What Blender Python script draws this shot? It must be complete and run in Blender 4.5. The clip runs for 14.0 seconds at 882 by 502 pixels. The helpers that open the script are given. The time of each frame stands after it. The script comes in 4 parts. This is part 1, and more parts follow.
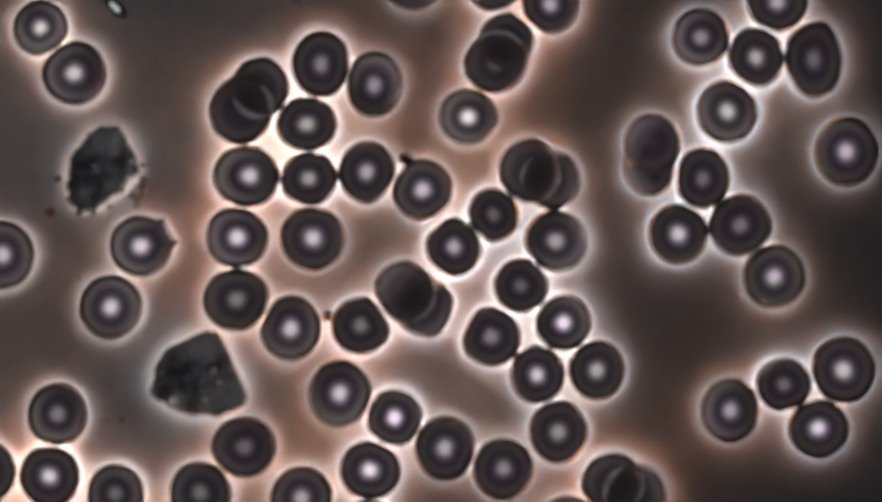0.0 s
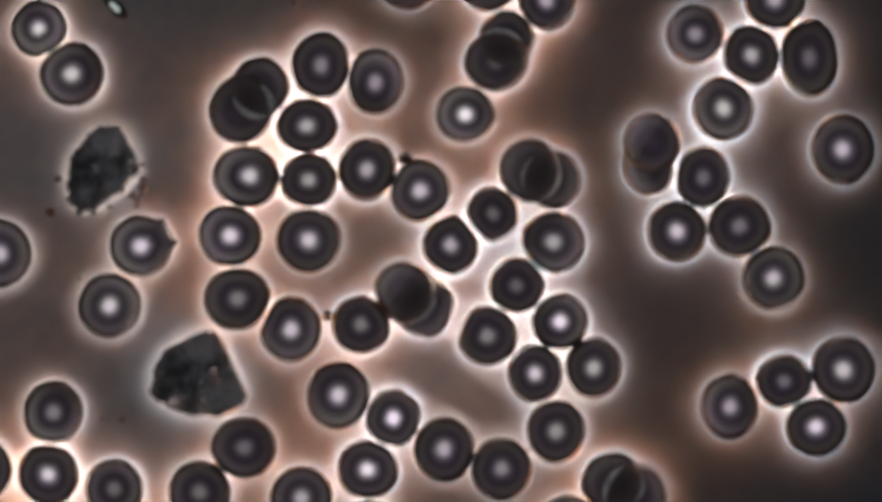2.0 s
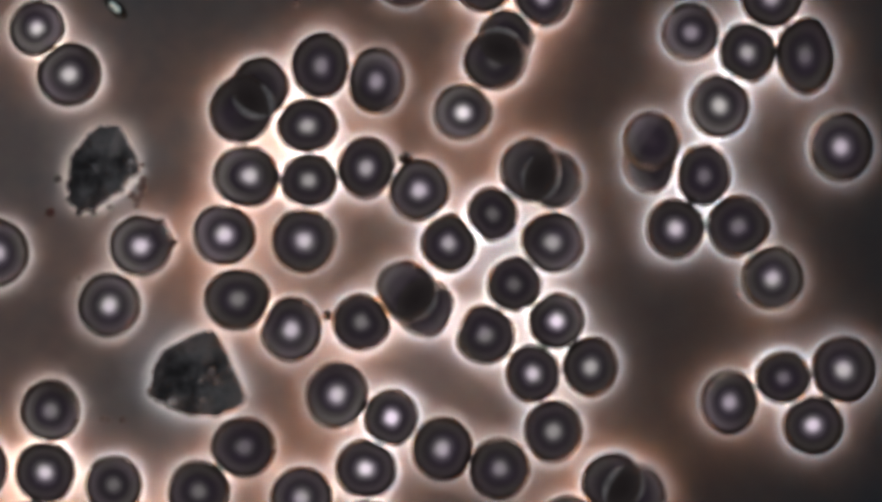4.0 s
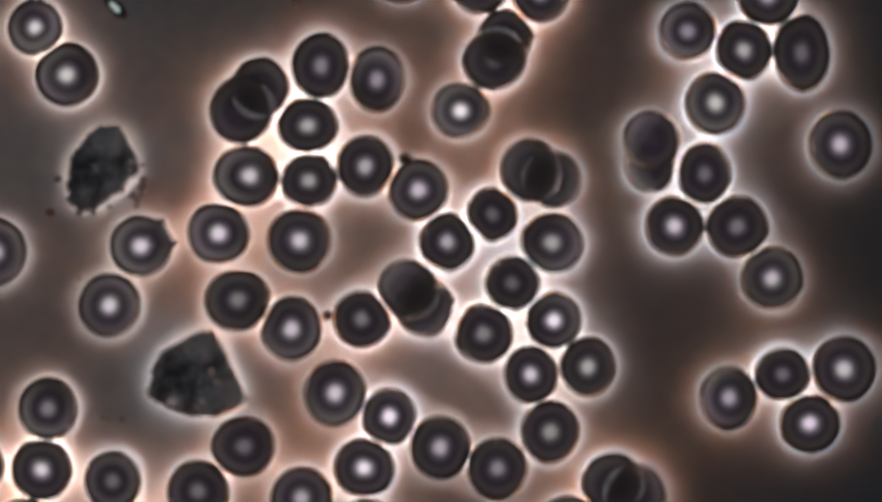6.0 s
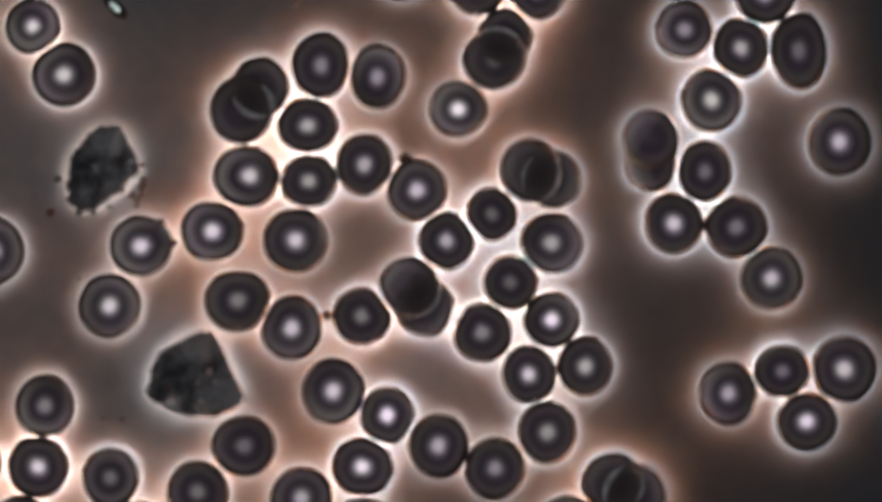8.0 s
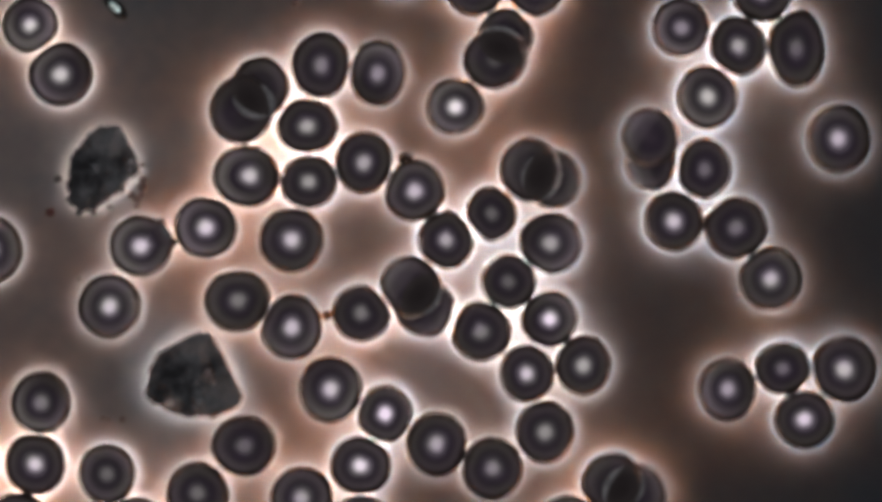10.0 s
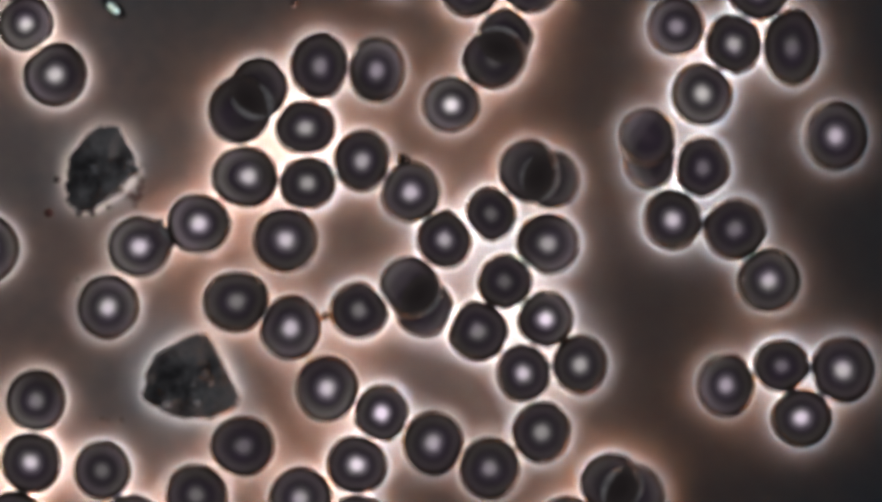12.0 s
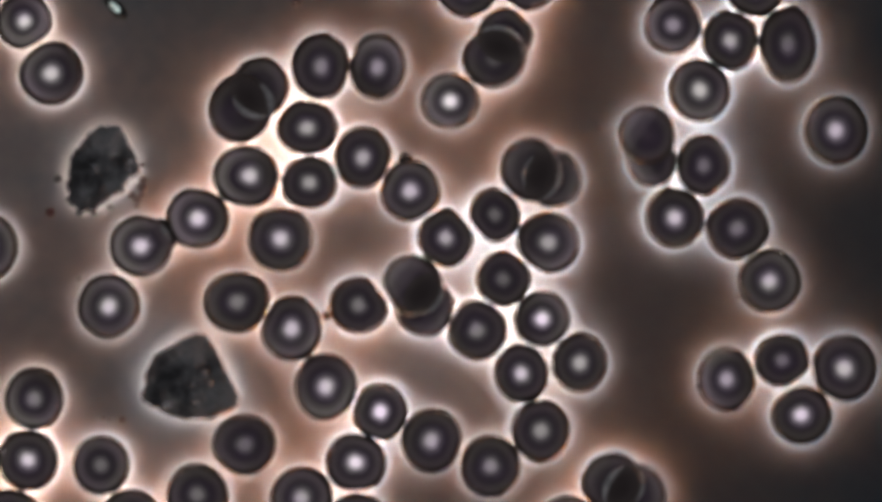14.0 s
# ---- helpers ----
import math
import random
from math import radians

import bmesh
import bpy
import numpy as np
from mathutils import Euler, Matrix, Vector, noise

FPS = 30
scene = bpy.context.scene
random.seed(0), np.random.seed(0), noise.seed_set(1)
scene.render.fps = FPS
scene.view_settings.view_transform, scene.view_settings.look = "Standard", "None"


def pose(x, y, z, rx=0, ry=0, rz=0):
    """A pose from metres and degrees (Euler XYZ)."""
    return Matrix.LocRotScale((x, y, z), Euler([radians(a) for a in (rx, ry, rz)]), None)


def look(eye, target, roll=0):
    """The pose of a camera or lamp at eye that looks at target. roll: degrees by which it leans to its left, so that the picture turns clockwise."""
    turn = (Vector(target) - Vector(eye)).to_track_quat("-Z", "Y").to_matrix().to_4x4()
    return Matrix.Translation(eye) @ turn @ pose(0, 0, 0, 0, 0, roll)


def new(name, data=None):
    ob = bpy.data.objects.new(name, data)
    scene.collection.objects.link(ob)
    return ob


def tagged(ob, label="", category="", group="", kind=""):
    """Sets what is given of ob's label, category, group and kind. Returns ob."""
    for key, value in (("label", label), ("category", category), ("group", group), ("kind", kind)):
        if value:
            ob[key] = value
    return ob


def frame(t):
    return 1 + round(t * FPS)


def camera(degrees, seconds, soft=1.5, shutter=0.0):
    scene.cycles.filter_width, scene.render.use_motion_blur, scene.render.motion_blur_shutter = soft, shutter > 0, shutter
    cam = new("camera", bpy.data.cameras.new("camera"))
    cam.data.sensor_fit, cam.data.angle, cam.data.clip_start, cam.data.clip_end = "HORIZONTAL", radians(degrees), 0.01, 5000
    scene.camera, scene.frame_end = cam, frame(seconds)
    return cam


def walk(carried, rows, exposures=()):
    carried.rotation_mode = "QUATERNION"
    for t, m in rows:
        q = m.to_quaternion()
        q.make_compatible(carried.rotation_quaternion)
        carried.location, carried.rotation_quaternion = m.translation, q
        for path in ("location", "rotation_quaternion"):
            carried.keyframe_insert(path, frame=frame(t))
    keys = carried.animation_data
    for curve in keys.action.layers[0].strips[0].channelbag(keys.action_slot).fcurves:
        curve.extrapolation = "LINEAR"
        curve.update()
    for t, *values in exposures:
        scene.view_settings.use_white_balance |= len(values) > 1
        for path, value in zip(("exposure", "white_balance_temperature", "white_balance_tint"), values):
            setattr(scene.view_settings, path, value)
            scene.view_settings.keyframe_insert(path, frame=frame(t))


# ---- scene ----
# One micrometre of the blood film is built as five centimetres.
U = 0.05
EYE = 54.5 * U / math.tan(radians(3))
cam = camera(6, 14.0, soft=5.6)
# The stage stands still but for one small knock.
walk(cam, [(t, look((x * U, y * U, EYE), (x * U, y * U, 0))) for t, x, y in (
    (0, 0, 0), (11.4, 0, 0), (11.5, -0.052, 0), (11.6, 0, 0), (11.9, 0, 0), (12, 0.159, 0.081), (12.1, 0.02, 0.05), (12.3, 0, 0), (14, 0, 0))])

# ---- light: the microscope's illuminator above the slide, and its dim surroundings ----
world = bpy.data.worlds.new("world")
scene.world = world
world.use_nodes = True
world.node_tree.nodes["Background"].inputs["Color"].default_value = (0.98, 0.97, 0.97, 1)
world.node_tree.nodes["Background"].inputs["Strength"].default_value = 0.35
lamp_data = bpy.data.lights.new("illuminator", "AREA")
lamp_data.shape, lamp_data.size, lamp_data.energy, lamp_data.color = "DISK", 600 * U, 1380 * (100 * U) ** 2, (0.985, 0.970, 0.970)
illuminator = new("illuminator", lamp_data)
illuminator.matrix_world = look((0, 0, 1500 * U), (0, 0, 0))


# ---- materials ----
def material(name, rough=0.6, spec=0.2):
    m = bpy.data.materials.new(name)
    m.use_nodes = True
    b = m.node_tree.nodes["Principled BSDF"]
    b.inputs["Roughness"].default_value = rough
    b.inputs["Specular IOR Level"].default_value = spec
    return m, m.node_tree.nodes, m.node_tree.links, b


def ramp(nodes, links, source, stops, ease="EASE"):
    n = nodes.new("ShaderNodeValToRGB")
    n.color_ramp.interpolation = ease
    while len(n.color_ramp.elements) < len(stops):
        n.color_ramp.elements.new(0.5)
    for e, (p, c) in zip(n.color_ramp.elements, stops):
        e.position, e.color = p, (*c, 1)
    links.new(source, n.inputs["Fac"])
    return n.outputs["Color"]


def noise_tex(nodes, links, coord, scale, detail=3, rough=0.5):
    n = nodes.new("ShaderNodeTexNoise")
    n.inputs["Scale"].default_value, n.inputs["Detail"].default_value = scale, detail
    n.inputs["Roughness"].default_value = rough
    links.new(coord, n.inputs["Vector"])
    return n.outputs["Fac"]


def spread(nodes, links):
    """The object's own coordinates, in hundreds of micrometres."""
    n = nodes.new("ShaderNodeVectorMath")
    n.operation = "SCALE"
    n.inputs["Scale"].default_value = 0.01 / U
    links.new(nodes.new("ShaderNodeTexCoord").outputs["Object"], n.inputs[0])
    return n.outputs[0]


def calc(nodes, links, op, a, b):
    n = nodes.new("ShaderNodeMath")
    n.operation = op
    for i, v in enumerate((a, b)):
        if isinstance(v, (int, float)):
            n.inputs[i].default_value = v
        else:
            links.new(v, n.inputs[i])
    return n.outputs["Value"]


def blend(nodes, links, fac, a, b, how="MIX"):
    n = nodes.new("ShaderNodeMix")
    n.data_type, n.blend_type = "RGBA", how
    for i, v in ((0, fac), (6, a), (7, b)):
        if isinstance(v, (int, float)):
            n.inputs[i].default_value = v
        elif isinstance(v, tuple):
            n.inputs[i].default_value = (*v, 1)
        else:
            links.new(v, n.inputs[i])
    return n.outputs[2]


def bump(nodes, links, height, bsdf, strength, distance):
    n = nodes.new("ShaderNodeBump")
    n.inputs["Strength"].default_value, n.inputs["Distance"].default_value = strength, distance * 100 * U
    links.new(height, n.inputs["Height"])
    links.new(n.outputs["Normal"], bsdf.inputs["Normal"])


def film_material():
    m, n, l, b = material("plasma_film", 0.85, 0.08)
    at = spread(n, l)
    wide = noise_tex(n, l, at, 3.2, 2, 0.45)
    fine = noise_tex(n, l, at, 8, 3, 0.5)
    grain = noise_tex(n, l, at, 160, 2)
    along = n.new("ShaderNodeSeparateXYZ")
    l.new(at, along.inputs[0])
    # Film colour runs from paler at the left to darker at the right, with noise.
    film_tone = calc(n, l, "ADD", calc(n, l, "MULTIPLY", along.outputs[0], -0.75), calc(n, l, "ADD", calc(n, l, "MULTIPLY", wide, 0.6), 0.2))
    base = ramp(n, l, film_tone, ((0.28, (0.0074, 0.0100, 0.0130)), (0.56, (0.0174, 0.0195, 0.0225)), (0.95, (0.0428, 0.0424, 0.0442))), "LINEAR")
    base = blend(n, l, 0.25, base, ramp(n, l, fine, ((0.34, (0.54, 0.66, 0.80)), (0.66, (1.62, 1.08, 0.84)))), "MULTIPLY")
    mottle = noise_tex(n, l, at, 46, 2)
    base = blend(n, l, 1.0, base, ramp(n, l, mottle, ((0.3, (0.93, 0.92, 0.95)), (0.7, (1.07, 1.06, 1.03)))), "MULTIPLY")
    l.new(base, b.inputs["Base Color"])
    bump(n, l, grain, b, 0.15, 0.0008)
    return m


def cell_material():
    m, n, l, b = material("cell_membrane", 0.55, 0.025)
    flat = n.new("ShaderNodeAttribute")
    flat.attribute_name = "disc_position"
    where = flat.outputs["Vector"]
    size = n.new("ShaderNodeVectorMath")
    size.operation = "LENGTH"
    l.new(where, size.inputs[0])
    shift = n.new("ShaderNodeVectorMath")
    shift.operation = "ADD"
    l.new(spread(n, l), shift.inputs[0])
    own = n.new("ShaderNodeObjectInfo").outputs["Random"]
    turn = n.new("ShaderNodeCombineXYZ")
    l.new(calc(n, l, "MULTIPLY", own, 9.0), turn.inputs[0])
    l.new(calc(n, l, "MULTIPLY", own, 23.0), turn.inputs[1])
    l.new(turn.outputs[0], shift.inputs[1])
    spot = shift.outputs[0]
    blotch = noise_tex(n, l, spot, 16, 2)
    grain = noise_tex(n, l, spot, 90, 3)
    r = calc(n, l, "ADD", size.outputs["Value"], calc(n, l, "MULTIPLY", calc(n, l, "SUBTRACT", blotch, 0.5), 0.10))

    def given(key):
        a = n.new("ShaderNodeAttribute")
        a.attribute_type, a.attribute_name = "OBJECT", key
        return a.outputs["Fac"]

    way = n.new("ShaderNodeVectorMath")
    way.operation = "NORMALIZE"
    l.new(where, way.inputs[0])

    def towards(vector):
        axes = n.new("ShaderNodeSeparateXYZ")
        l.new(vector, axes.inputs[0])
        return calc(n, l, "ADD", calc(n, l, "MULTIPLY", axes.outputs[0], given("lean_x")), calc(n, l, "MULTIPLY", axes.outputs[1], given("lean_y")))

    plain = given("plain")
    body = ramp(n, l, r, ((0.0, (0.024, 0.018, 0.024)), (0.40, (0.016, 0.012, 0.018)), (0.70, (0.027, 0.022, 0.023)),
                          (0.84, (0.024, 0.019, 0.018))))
    # Dark rim painted in: the wide lamp alone shades the tilted edge too little.
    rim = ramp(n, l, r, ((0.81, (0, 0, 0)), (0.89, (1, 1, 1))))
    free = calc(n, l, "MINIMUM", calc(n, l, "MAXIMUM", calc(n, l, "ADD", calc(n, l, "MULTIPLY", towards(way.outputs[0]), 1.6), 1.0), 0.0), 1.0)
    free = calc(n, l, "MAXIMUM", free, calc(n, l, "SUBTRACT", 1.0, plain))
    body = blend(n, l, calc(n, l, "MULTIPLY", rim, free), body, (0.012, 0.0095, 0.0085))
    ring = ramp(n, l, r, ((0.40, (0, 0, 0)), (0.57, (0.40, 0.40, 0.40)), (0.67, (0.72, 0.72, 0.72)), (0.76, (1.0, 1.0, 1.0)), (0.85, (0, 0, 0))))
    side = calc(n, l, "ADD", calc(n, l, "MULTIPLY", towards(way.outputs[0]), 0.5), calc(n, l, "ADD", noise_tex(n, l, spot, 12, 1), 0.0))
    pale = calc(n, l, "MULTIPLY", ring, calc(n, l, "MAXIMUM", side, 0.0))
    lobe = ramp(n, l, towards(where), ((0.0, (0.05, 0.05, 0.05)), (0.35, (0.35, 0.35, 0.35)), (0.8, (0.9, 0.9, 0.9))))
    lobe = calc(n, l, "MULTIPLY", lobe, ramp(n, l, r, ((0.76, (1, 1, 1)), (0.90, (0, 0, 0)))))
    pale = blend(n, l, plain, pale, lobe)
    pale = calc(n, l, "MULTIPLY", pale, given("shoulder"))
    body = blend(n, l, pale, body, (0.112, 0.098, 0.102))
    moved = n.new("ShaderNodeVectorMath")
    moved.operation = "SUBTRACT"
    l.new(where, moved.inputs[0])
    middle = n.new("ShaderNodeCombineXYZ")
    l.new(given("core_x"), middle.inputs[0])
    l.new(given("core_y"), middle.inputs[1])
    l.new(middle.outputs[0], moved.inputs[1])
    away = n.new("ShaderNodeVectorMath")
    away.operation = "LENGTH"
    l.new(moved.outputs[0], away.inputs[0])
    uneven = calc(n, l, "MULTIPLY", calc(n, l, "SUBTRACT", noise_tex(n, l, spot, 34, 2), 0.5), 0.10)
    wide = calc(n, l, "ADD", 0.82, calc(n, l, "MULTIPLY", given("pallor"), 0.07))
    core = ramp(n, l, calc(n, l, "MULTIPLY", calc(n, l, "ADD", away.outputs["Value"], uneven), wide), ((0.0, (1, 1, 1)), (0.09, (0.95, 0.95, 0.95)), (0.14, (0.74, 0.74, 0.74)), (0.19, (0.40, 0.40, 0.40)),
                          (0.24, (0.17, 0.17, 0.17)), (0.31, (0.06, 0.06, 0.06)), (0.42, (0, 0, 0))), "LINEAR")
    thin = calc(n, l, "MINIMUM", calc(n, l, "MULTIPLY", core, given("pallor")), 1.0)
    body = blend(n, l, thin, body, (0.95, 0.88, 0.93))
    body = blend(n, l, 0.25, body, ramp(n, l, grain, ((0.3, (0.75, 0.75, 0.75)), (0.7, (1, 1, 1)))), "MULTIPLY")
    tint = noise_tex(n, l, spot, 22, 2)
    body = blend(n, l, 0.45, body, ramp(n, l, tint, ((0.35, (1.12, 0.95, 1.20)), (0.65, (1.02, 1.06, 0.90)))), "MULTIPLY")
    l.new(body, b.inputs["Base Color"])
    bump(n, l, grain, b, 0.12, 0.001)
    return m


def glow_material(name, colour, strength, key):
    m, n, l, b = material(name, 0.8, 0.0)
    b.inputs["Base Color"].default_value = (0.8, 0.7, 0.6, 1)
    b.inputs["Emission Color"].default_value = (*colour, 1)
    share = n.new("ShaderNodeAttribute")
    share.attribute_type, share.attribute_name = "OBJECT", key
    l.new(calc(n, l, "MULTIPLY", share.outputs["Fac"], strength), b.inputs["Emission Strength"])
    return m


def plain_material(name, dark, light, scale, rough=0.6, spec=0.25, relief=0.3):
    m, n, l, b = material(name, rough, spec)
    at = spread(n, l)
    a = noise_tex(n, l, at, scale, 4, 0.6)
    c = noise_tex(n, l, at, scale * 5, 3)
    base = ramp(n, l, a, ((0.35, dark), (0.68, light)))
    base = blend(n, l, 0.3, base, ramp(n, l, c, ((0.3, (0.5, 0.5, 0.5)), (0.7, (1, 1, 1)))), "MULTIPLY")
    l.new(base, b.inputs["Base Color"])
    bump(n, l, c, b, relief, 0.002)
    return m


def overlap_material():
    m, n, l, b = material("double_membrane", 0.6, 0.02)
    spot = n.new("ShaderNodeAttribute")
    spot.attribute_name = "disc_position"
    size = n.new("ShaderNodeVectorMath")
    size.operation = "LENGTH"
    l.new(spot.outputs["Vector"], size.inputs[0])
    mottle = noise_tex(n, l, spread(n, l), 30, 3)
    r = calc(n, l, "ADD", size.outputs["Value"], calc(n, l, "MULTIPLY", calc(n, l, "SUBTRACT", mottle, 0.5), 0.3))
    base = ramp(n, l, r, ((0.0, (0.0120, 0.0096, 0.0100)), (0.40, (0.0140, 0.0113, 0.0118)), (1.0, (0.0240, 0.0198, 0.0196))))
    l.new(base, b.inputs["Base Color"])
    bump(n, l, mottle, b, 0.1, 0.001)
    return m


# In phase contrast each body throws a narrow white fringe and a wider warm halo of light on the film around it;
# unseen glowing bands added under each body make both.
FILM = film_material()
CELL = cell_material()
DOUBLE = overlap_material()
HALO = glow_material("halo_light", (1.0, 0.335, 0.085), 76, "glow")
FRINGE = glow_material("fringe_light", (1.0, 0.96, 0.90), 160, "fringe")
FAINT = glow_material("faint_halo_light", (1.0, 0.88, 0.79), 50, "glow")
RIDGE = plain_material("ridge", (0.056, 0.055, 0.059), (0.118, 0.114, 0.120), 40, 0.6, 0.1, 0.1)
SOOT = plain_material("debris", (0.0095, 0.0093, 0.0103), (0.047, 0.0475, 0.051), 30, 0.9, 0.0, 0.4)
FLECK = plain_material("pale_fleck", (0.040, 0.042, 0.047), (0.085, 0.089, 0.097), 60, 0.85, 0.0, 0.3)
GRIT = plain_material("grit", (0.004, 0.003, 0.003), (0.011, 0.008, 0.008), 80, 0.8, 0.03)
RUST = plain_material("rust_grit", (0.013, 0.005, 0.005), (0.030, 0.010, 0.009), 80, 0.8, 0.03)
HAZY = plain_material("hazy_grit", (0.012, 0.009, 0.009), (0.024, 0.018, 0.018), 80, 0.8, 0.03)
SHARD = plain_material("shard", (0.25, 0.38, 0.38), (0.55, 0.64, 0.62), 50, 0.35, 0.4)
SHARD_EDGE = plain_material("shard_edge", (0.004, 0.004, 0.004), (0.009, 0.009, 0.009), 60, 0.9, 0.0)


# ---- builders ----
def mesh_of(name, bm, mat):
    me = bpy.data.meshes.new(name)
    bm.to_mesh(me)
    bm.free()
    me.materials.append(mat)
    me.shade_smooth()
    return me


def part(name, bm, mat, parent, label=""):
    ob = new(name, mesh_of(name, bm, mat))
    ob.parent = parent
    return tagged(ob, label)


def place_on_disc(ob, shares):
    """Stores for each point of a body made of rings where it lies on the unit disc."""
    spots = ob.data.attributes.new("disc_position", "FLOAT_VECTOR", "POINT")
    flat = []
    for s in shares:
        for i in range(SEGMENTS):
            a = 2 * math.pi * i / SEGMENTS
            flat += [s * math.cos(a), s * math.sin(a), 0.0]
    spots.data.foreach_set("vector", flat)


def rings_mesh(rings, closed_top=True, closed_bottom=True):
    """Rings of points, each ring of the same count, bridged into a skin."""
    bm = bmesh.new()
    made = [[bm.verts.new(p) for p in ring] for ring in rings]
    for lo, hi in zip(made, made[1:]):
        for i in range(len(lo)):
            j = (i + 1) % len(lo)
            bm.faces.new((lo[i], lo[j], hi[j], hi[i]))
    if closed_bottom:
        bm.faces.new(made[0][::-1])
    if closed_top:
        bm.faces.new(made[-1])
    return bm


def disc_half(r):
    """Half thickness of a biconcave blood cell at the share r of its radius, in micrometres."""
    return 0.5 * math.sqrt(max(0.0, 1 - r * r)) * (0.81 + 7.83 * r * r - 4.39 * r ** 4)


SHARES = (0.03, 0.10, 0.18, 0.26, 0.34, 0.42, 0.50, 0.58, 0.66, 0.74, 0.81, 0.87, 0.92, 0.96, 0.985, 1.0)
SEGMENTS = 72
DIMPLE = 0.50
CONTACT = 5  # degrees to each side of a contact in which the added glowing bands are cut away
LIFT = 2.3


def outline(rng, rx, ry, turn, lumps, spikes, flats):
    waves = [(k, rng.uniform(0.2, 1.0) * lumps / (k - 1), rng.uniform(0, 6.28)) for k in (2, 3, 4, 5, 6)]
    reaches = []
    for i in range(SEGMENTS):
        a = 2 * math.pi * i / SEGMENTS
        b = a - radians(turn)
        r = rx * ry / math.hypot(ry * math.cos(b), rx * math.sin(b))
        r *= 1 + sum(s * math.cos(k * a + p) for k, s, p in waves)
        for at, high, wide in spikes:
            d = (math.degrees(a) - at + 180) % 360 - 180
            r += rx * high * math.exp(-(d / wide) ** 2)
        for at, reach in flats:
            d = (math.degrees(a) - at + 180) % 360 - 180
            if abs(d) < 60:
                r = min(r, reach / math.cos(radians(d)))
        reaches.append(r * U)
    if not spikes:
        weights = [math.exp(-(d / 3.6) ** 2) for d in range(-6, 7)]
        reaches = [sum(w * reaches[(i + d) % SEGMENTS] for w, d in zip(weights, range(-6, 7))) / sum(weights) for i in range(SEGMENTS)]
    return [(math.cos(2 * math.pi * i / SEGMENTS) * r, math.sin(2 * math.pi * i / SEGMENTS) * r) for i, r in enumerate(reaches)]


def overlap_lens(thing, edge, high, partner):
    """The darker lens of double thickness where the upper cell of a pair lies over the lower one."""
    ox, oy, reach = (v * U for v in partner)
    far, span = math.hypot(ox, oy), reach / 0.92
    ux, uy = ox / far, oy / far

    def own_reach(a):
        k = (a / (2 * math.pi) % 1) * SEGMENTS
        i, w = int(k) % SEGMENTS, k - int(k)
        p, q = edge[i], edge[(i + 1) % SEGMENTS]
        return math.hypot(p[0] * (1 - w) + q[0] * w, p[1] * (1 - w) + q[1] * w)

    near, tip = far - span, own_reach(math.atan2(uy, ux))
    mx, my = ux * (near + tip) / 2, uy * (near + tip) / 2
    border = []
    for i in range(SEGMENTS):
        a = 2 * math.pi * i / SEGMENTS
        dx, dy = math.cos(a), math.sin(a)
        lo, hi = 0.0, 2 * span
        for _ in range(24):
            r = (lo + hi) / 2
            px, py = mx + dx * r, my + dy * r
            inside = math.hypot(px - ox, py - oy) < span * 0.97 and math.hypot(px, py) < own_reach(math.atan2(py, px)) * 0.97
            lo, hi = (r, hi) if inside else (lo, r)
        border.append((dx * lo, dy * lo))

    def sheet(rho, rise):
        ring = []
        for bx, by in border:
            px, py = mx + bx * rho, my + by * rho
            s = min(1.0, math.hypot(px, py) / own_reach(math.atan2(py, px)))
            ring.append((px, py, high + (disc_half(s) + rise) * U))
        return ring

    steps = (0.05, 0.25, 0.45, 0.62, 0.76, 0.88, 0.96, 1.0)
    rings = [sheet(r, -0.10) for r in steps[:-1]] + [sheet(r, 0.03 + 0.12 * (1 - r * r)) for r in steps[::-1]]
    lens = part("overlap", rings_mesh(rings), DOUBLE, thing, "darker lens where two cells overlap")
    place_on_disc(lens, steps[:-1] + steps[::-1])


made_cells = 0


